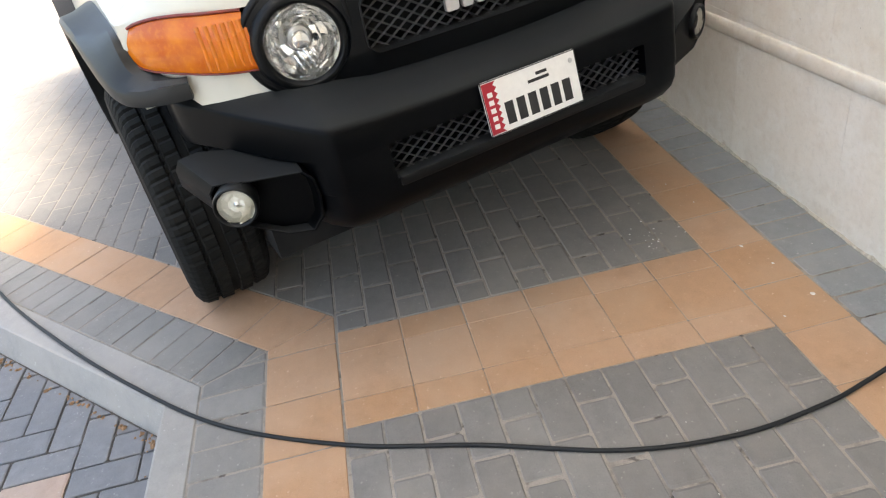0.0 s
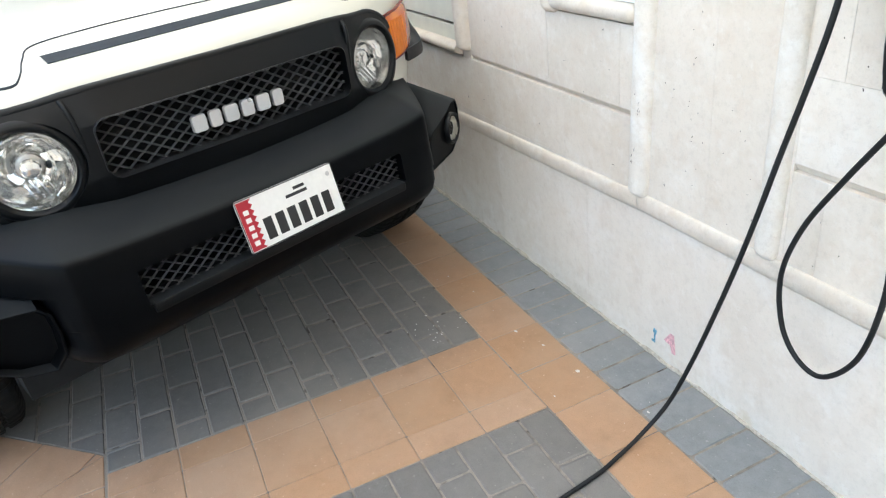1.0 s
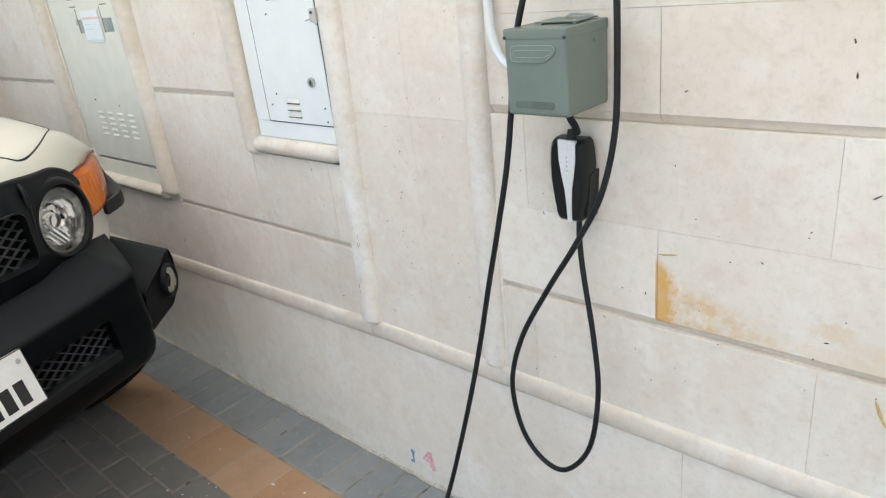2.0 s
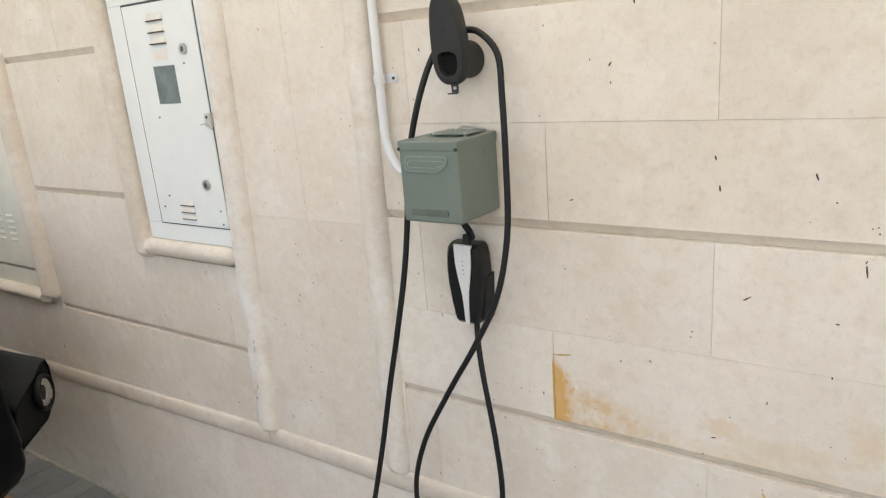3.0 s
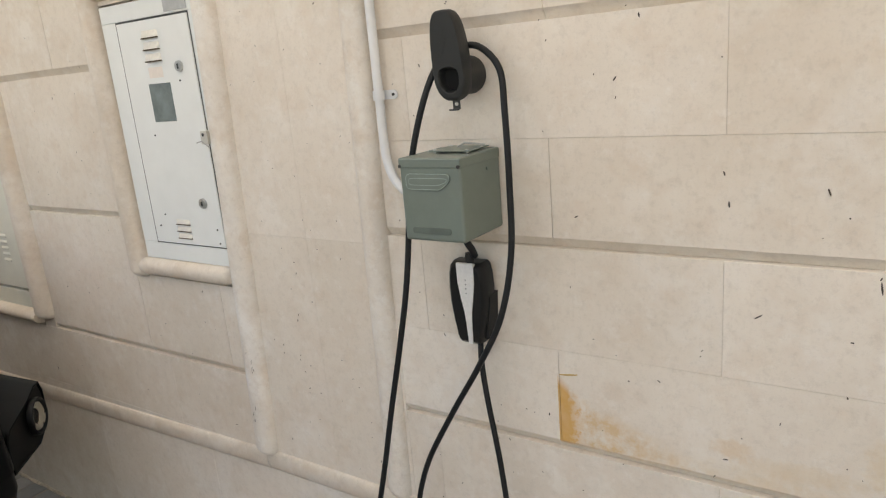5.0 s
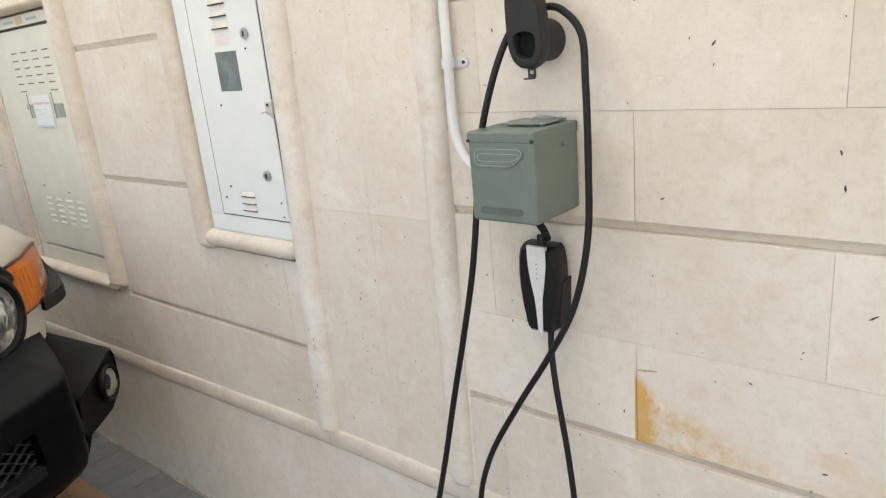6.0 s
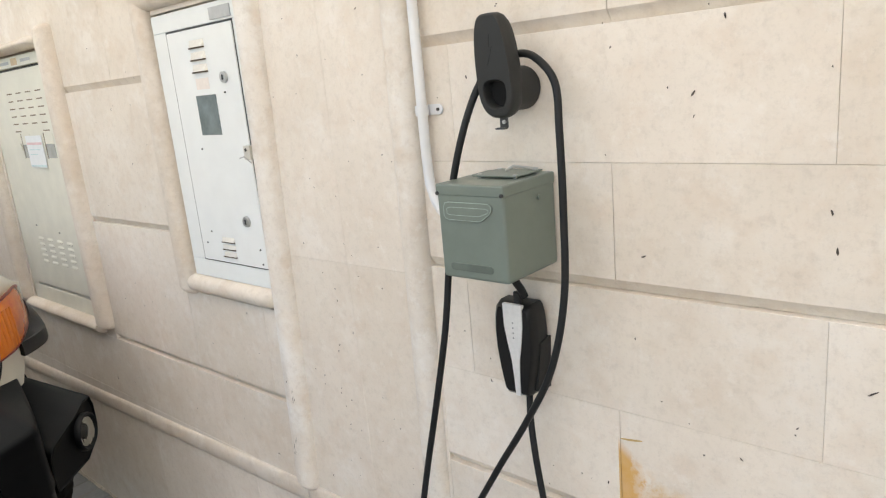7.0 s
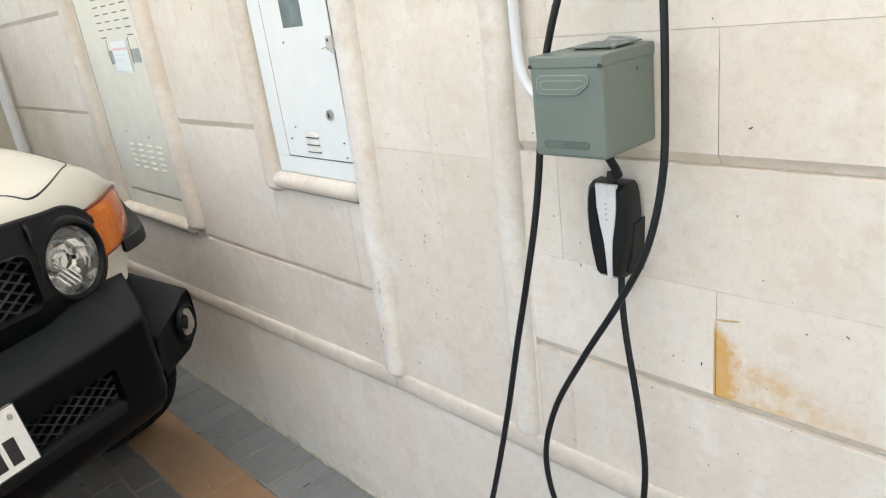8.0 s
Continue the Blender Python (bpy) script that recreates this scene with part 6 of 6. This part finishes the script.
def paver(poly, mat, parent, z=0.0, full=None):
    """A paver over a convex polygon; whole ones share their mesh."""
    if len(poly) < 3:
        return
    area = abs(sum(a[0] * b[1] - a[1] * b[0] for a, b in zip(poly, poly[1:] + poly[:1]))) / 2
    if area < 0.0006:
        return
    cx = sum(p[0] for p in poly) / len(poly)
    cy = sum(p[1] for p in poly) / len(poly)
    rel = [(p[0] - cx, p[1] - cy) for p in poly]
    kind_ = int((cx * 733.1 + cy * 419.7) % 4)
    key = (mat.name, kind_, tuple((round(a, 3), round(b, 3)) for a, b in rel))
    if key not in PAVER_MESHES:
        tile = mat is PAVER_ORANGE
        shape = worn(rel, random.Random(kind_ * 31 + len(PAVER_MESHES)), 0.0035 if tile else 0.0065, 0.0 if tile else 0.0016)
        vs, fs = slab_faces(shape, 0.0, 0.03, 0.002 if tile else 0.0034)
        me = bpy.data.meshes.new("paver")
        me.from_pydata(vs, [], fs)
        me.materials.append(mat)
        PAVER_MESHES[key] = me
    ob = new("paver", PAVER_MESHES[key])
    ob.parent = parent
    h = math.sin(cx * 91.7 + cy * 57.3)
    ob.location = (cx, cy, z + 0.0011 * h)
    ob.rotation_euler = (0.004 * math.sin(cx * 37 + cy * 11), 0.004 * math.sin(cx * 13 - cy * 29), 0.006 * math.sin(cx * 53 + cy * 71))


class Rest:
    """Pavers past the near ones, joined into one mesh."""

    def __init__(self):
        self.vs, self.fs = [], []

    def add(self, poly, z):
        if len(poly) < 3:
            return
        v, f = slab_faces(poly, z, 0.03, 0.0035)
        k = len(self.vs)
        self.vs += v
        self.fs += [tuple(i + k for i in face_) for face_ in f]

    def done(self, name, mat, parent, label):
        if not self.vs:
            return
        me = bpy.data.meshes.new(name)
        me.from_pydata(self.vs, [], self.fs)
        me.materials.append(mat)
        ob = new(name, me)
        ob.parent = parent
        tagged(ob, label, kind="stuff")


G = 0.0022


def rect(x0, x1, y0, y1, g=G):
    return [(x0 + g, y0 + g), (x1 - g, y0 + g), (x1 - g, y1 - g), (x0 + g, y1 - g)]


def shear(poly, k=0.030, y0=-0.40):
    return [(x + k * (y - y0), y) for x, y in poly]


rest_grey, rest_orange, rest_soldier, rest_border = Rest(), Rest(), Rest(), Rest()
NEAR_X0, NEAR_X1 = -2.45, 0.15


def put(poly, mat, rest, near=True, z=0.0):
    if not poly:
        return
    cx = sum(p[0] for p in poly) / len(poly)
    cy = sum(p[1] for p in poly) / len(poly)
    if near and NEAR_X0 < cx < NEAR_X1 and cy > -3.0:
        paver(poly, mat, pavement, z)
    else:
        rest.add(poly, z)


# soldier course and orange border along the wall
x = -8.9
while x < 4.1:
    put(rect(x, x + 0.1035, -0.205, 0.0), PAVER_SOLDIER, rest_soldier)
    x += 0.1035
x = -8.93
while x < 4.1:
    put(rect(x, x + 0.210, -0.410, -0.207, 0.0011), PAVER_ORANGE, rest_orange)
    x += 0.210
# orange cross band: a half row, a whole row, a half row
BAND_X0, BAND_X1 = -1.192, -0.772
NC = 6
cw = (1.636 - 0.412) / NC
for c in range(NC):
    y1 = -0.412 - c * cw
    for xa, xb in ((BAND_X0, BAND_X0 + 0.105), (BAND_X0 + 0.105, BAND_X1 - 0.105), (BAND_X1 - 0.105, BAND_X1)):
        put(shear(rect(xa, xb, y1 - cw, y1, 0.0011)), PAVER_ORANGE, rest_orange)
# grey fields in running bond, their long joints running along the wall
COLS = 12
cy_ = (1.636 - 0.412) / COLS
L = 0.207
for c in range(-1, 60):
    y1 = -0.412 - c * cy_
    y0 = y1 - cy_
    if c < 0:
        continue
    off = (L / 2 if c % 2 else 0.0)
    # behind the band, under the car
    x = BAND_X0 + off
    while x > -8.5:
        a = rect(max(x - L, -9), min(x, BAND_X0), y0, y1, 0.0027)
        if a[1][0] - a[0][0] > 0.02:
            poly = shear(a)
            if c == COLS - 1:
                put(clip(poly, BEND_IN[0], 0, 1, 0), PAVER_GREY, rest_grey)
                poly = clip(poly, BEND_IN[0], 0, -1, 0)
            if c >= COLS - 1 and poly:
                poly = clip(poly, BEND_IN[0] - DN[0] * 0.002, BEND_IN[1] - DN[1] * 0.002, -DN[0], -DN[1])
            put(poly, PAVER_GREY, rest_grey)
        x -= L
    # in front of it
    if c < COLS:
        x = BAND_X1 + off - L
        while x < 4.1:
            a = rect(max(x, BAND_X1), x + L, y0, y1, 0.0027)
            if a[1][0] - a[0][0] > 0.02:
                put(shear(a), PAVER_GREY, rest_grey)
            x += L
# border and outer soldier course: straight leg, then the diagonal after the mitre
for d0, d1, pitch, mat, rest in ((0.0, W_OR, 0.21, PAVER_ORANGE, rest_orange), (W_OR, W_OR + W_SO, 0.105, PAVER_BORDER, rest_border)):
    x = -1.6
    while x < 4.1:
        poly = rect(x, x + pitch, BEND_IN[1] - d1, BEND_IN[1] - d0)
        put(clip(poly, MITRE_A[0] + 0.002 * MN[0], MITRE_A[1] + 0.002 * MN[1], MN[0], MN[1]), mat, rest)
        x += pitch
    s = -0.6
    while s < FAR:
        quad = []
        for t, d in ((s + G, d0 + G), (s + pitch - G, d0 + G), (s + pitch - G, d1 - G), (s + G, d1 - G)):
            quad.append((BEND_IN[0] + DIAG[0] * t + DN[0] * d, BEND_IN[1] + DIAG[1] * t + DN[1] * d))
        if (quad[1][0] - quad[0][0]) * (quad[2][1] - quad[1][1]) - (quad[1][1] - quad[0][1]) * (quad[2][0] - quad[1][0]) < 0:
            quad = quad[::-1]
        put(clip(quad, MITRE_A[0] - 0.002 * MN[0], MITRE_A[1] - 0.002 * MN[1], -MN[0], -MN[1]), mat, rest)
        s += pitch
rest_grey.done("grey_pavers", PAVER_GREY, pavement, "grey concrete pavers in running bond")
rest_orange.done("orange_pavers", PAVER_ORANGE, pavement, "orange concrete pavers of the border")
rest_border.done("border_pavers", PAVER_BORDER, pavement, "grey concrete pavers along the kerb")
rest_soldier.done("soldier_pavers", PAVER_SOLDIER, pavement, "grey concrete pavers laid side by side")

# road: herringbone up to a line, plain rows beyond it
rest_road = Rest()
S, ROAD_X, ROAD_Y = 0.105, -1.022, -2.685


def road_keep(poly):
    """Cuts a paver at the kerb's foot."""
    a = clip(poly, 0, k_out[1] - 0.045, 0, -1)
    if a:
        a = clip(a, k_out[0] + DN[0] * 0.045, k_out[1] + DN[1] * 0.045, DN[0], DN[1])
    return a


cells = []
for k in range(0, 60):
    for l in range(-36, 36):
        if (l + k) % 4 == 0:
            cells.append((k, k + 1, l, l + 2))
        elif (l + k) % 4 == 2:
            cells.append((k, k + 2, l, l + 1))
        elif k == 0 and l % 4 == 3:
            cells.append((0, 1, l, l + 1))
for k in range(-48, 0):
    for l in range(-36, 36, 2):
        cells.append((k, k + 1, l + (k + 1) % 2, l + (k + 1) % 2 + 2))
for k0, k1, l0, l1 in cells:
    poly = rect(ROAD_X - k1 * S, ROAD_X - k0 * S, ROAD_Y + l0 * S, ROAD_Y + l1 * S, 0.003)
    cx, cy = ROAD_X - (k0 + k1) * S / 2, ROAD_Y + (l0 + l1) * S / 2
    poly = road_keep(poly)
    if len(poly) < 3:
        continue
    if -1.9 < cx < -0.4 and cy > -3.2:
        paver(poly, PAVER_PINK if (k0, l0) == (-1, 0) else PAVER_ROAD, road, ROAD_Z)
    else:
        rest_road.add(poly, ROAD_Z)
rest_road.done("road_pavers", PAVER_ROAD, road, "dark grey road pavers in herringbone bond")
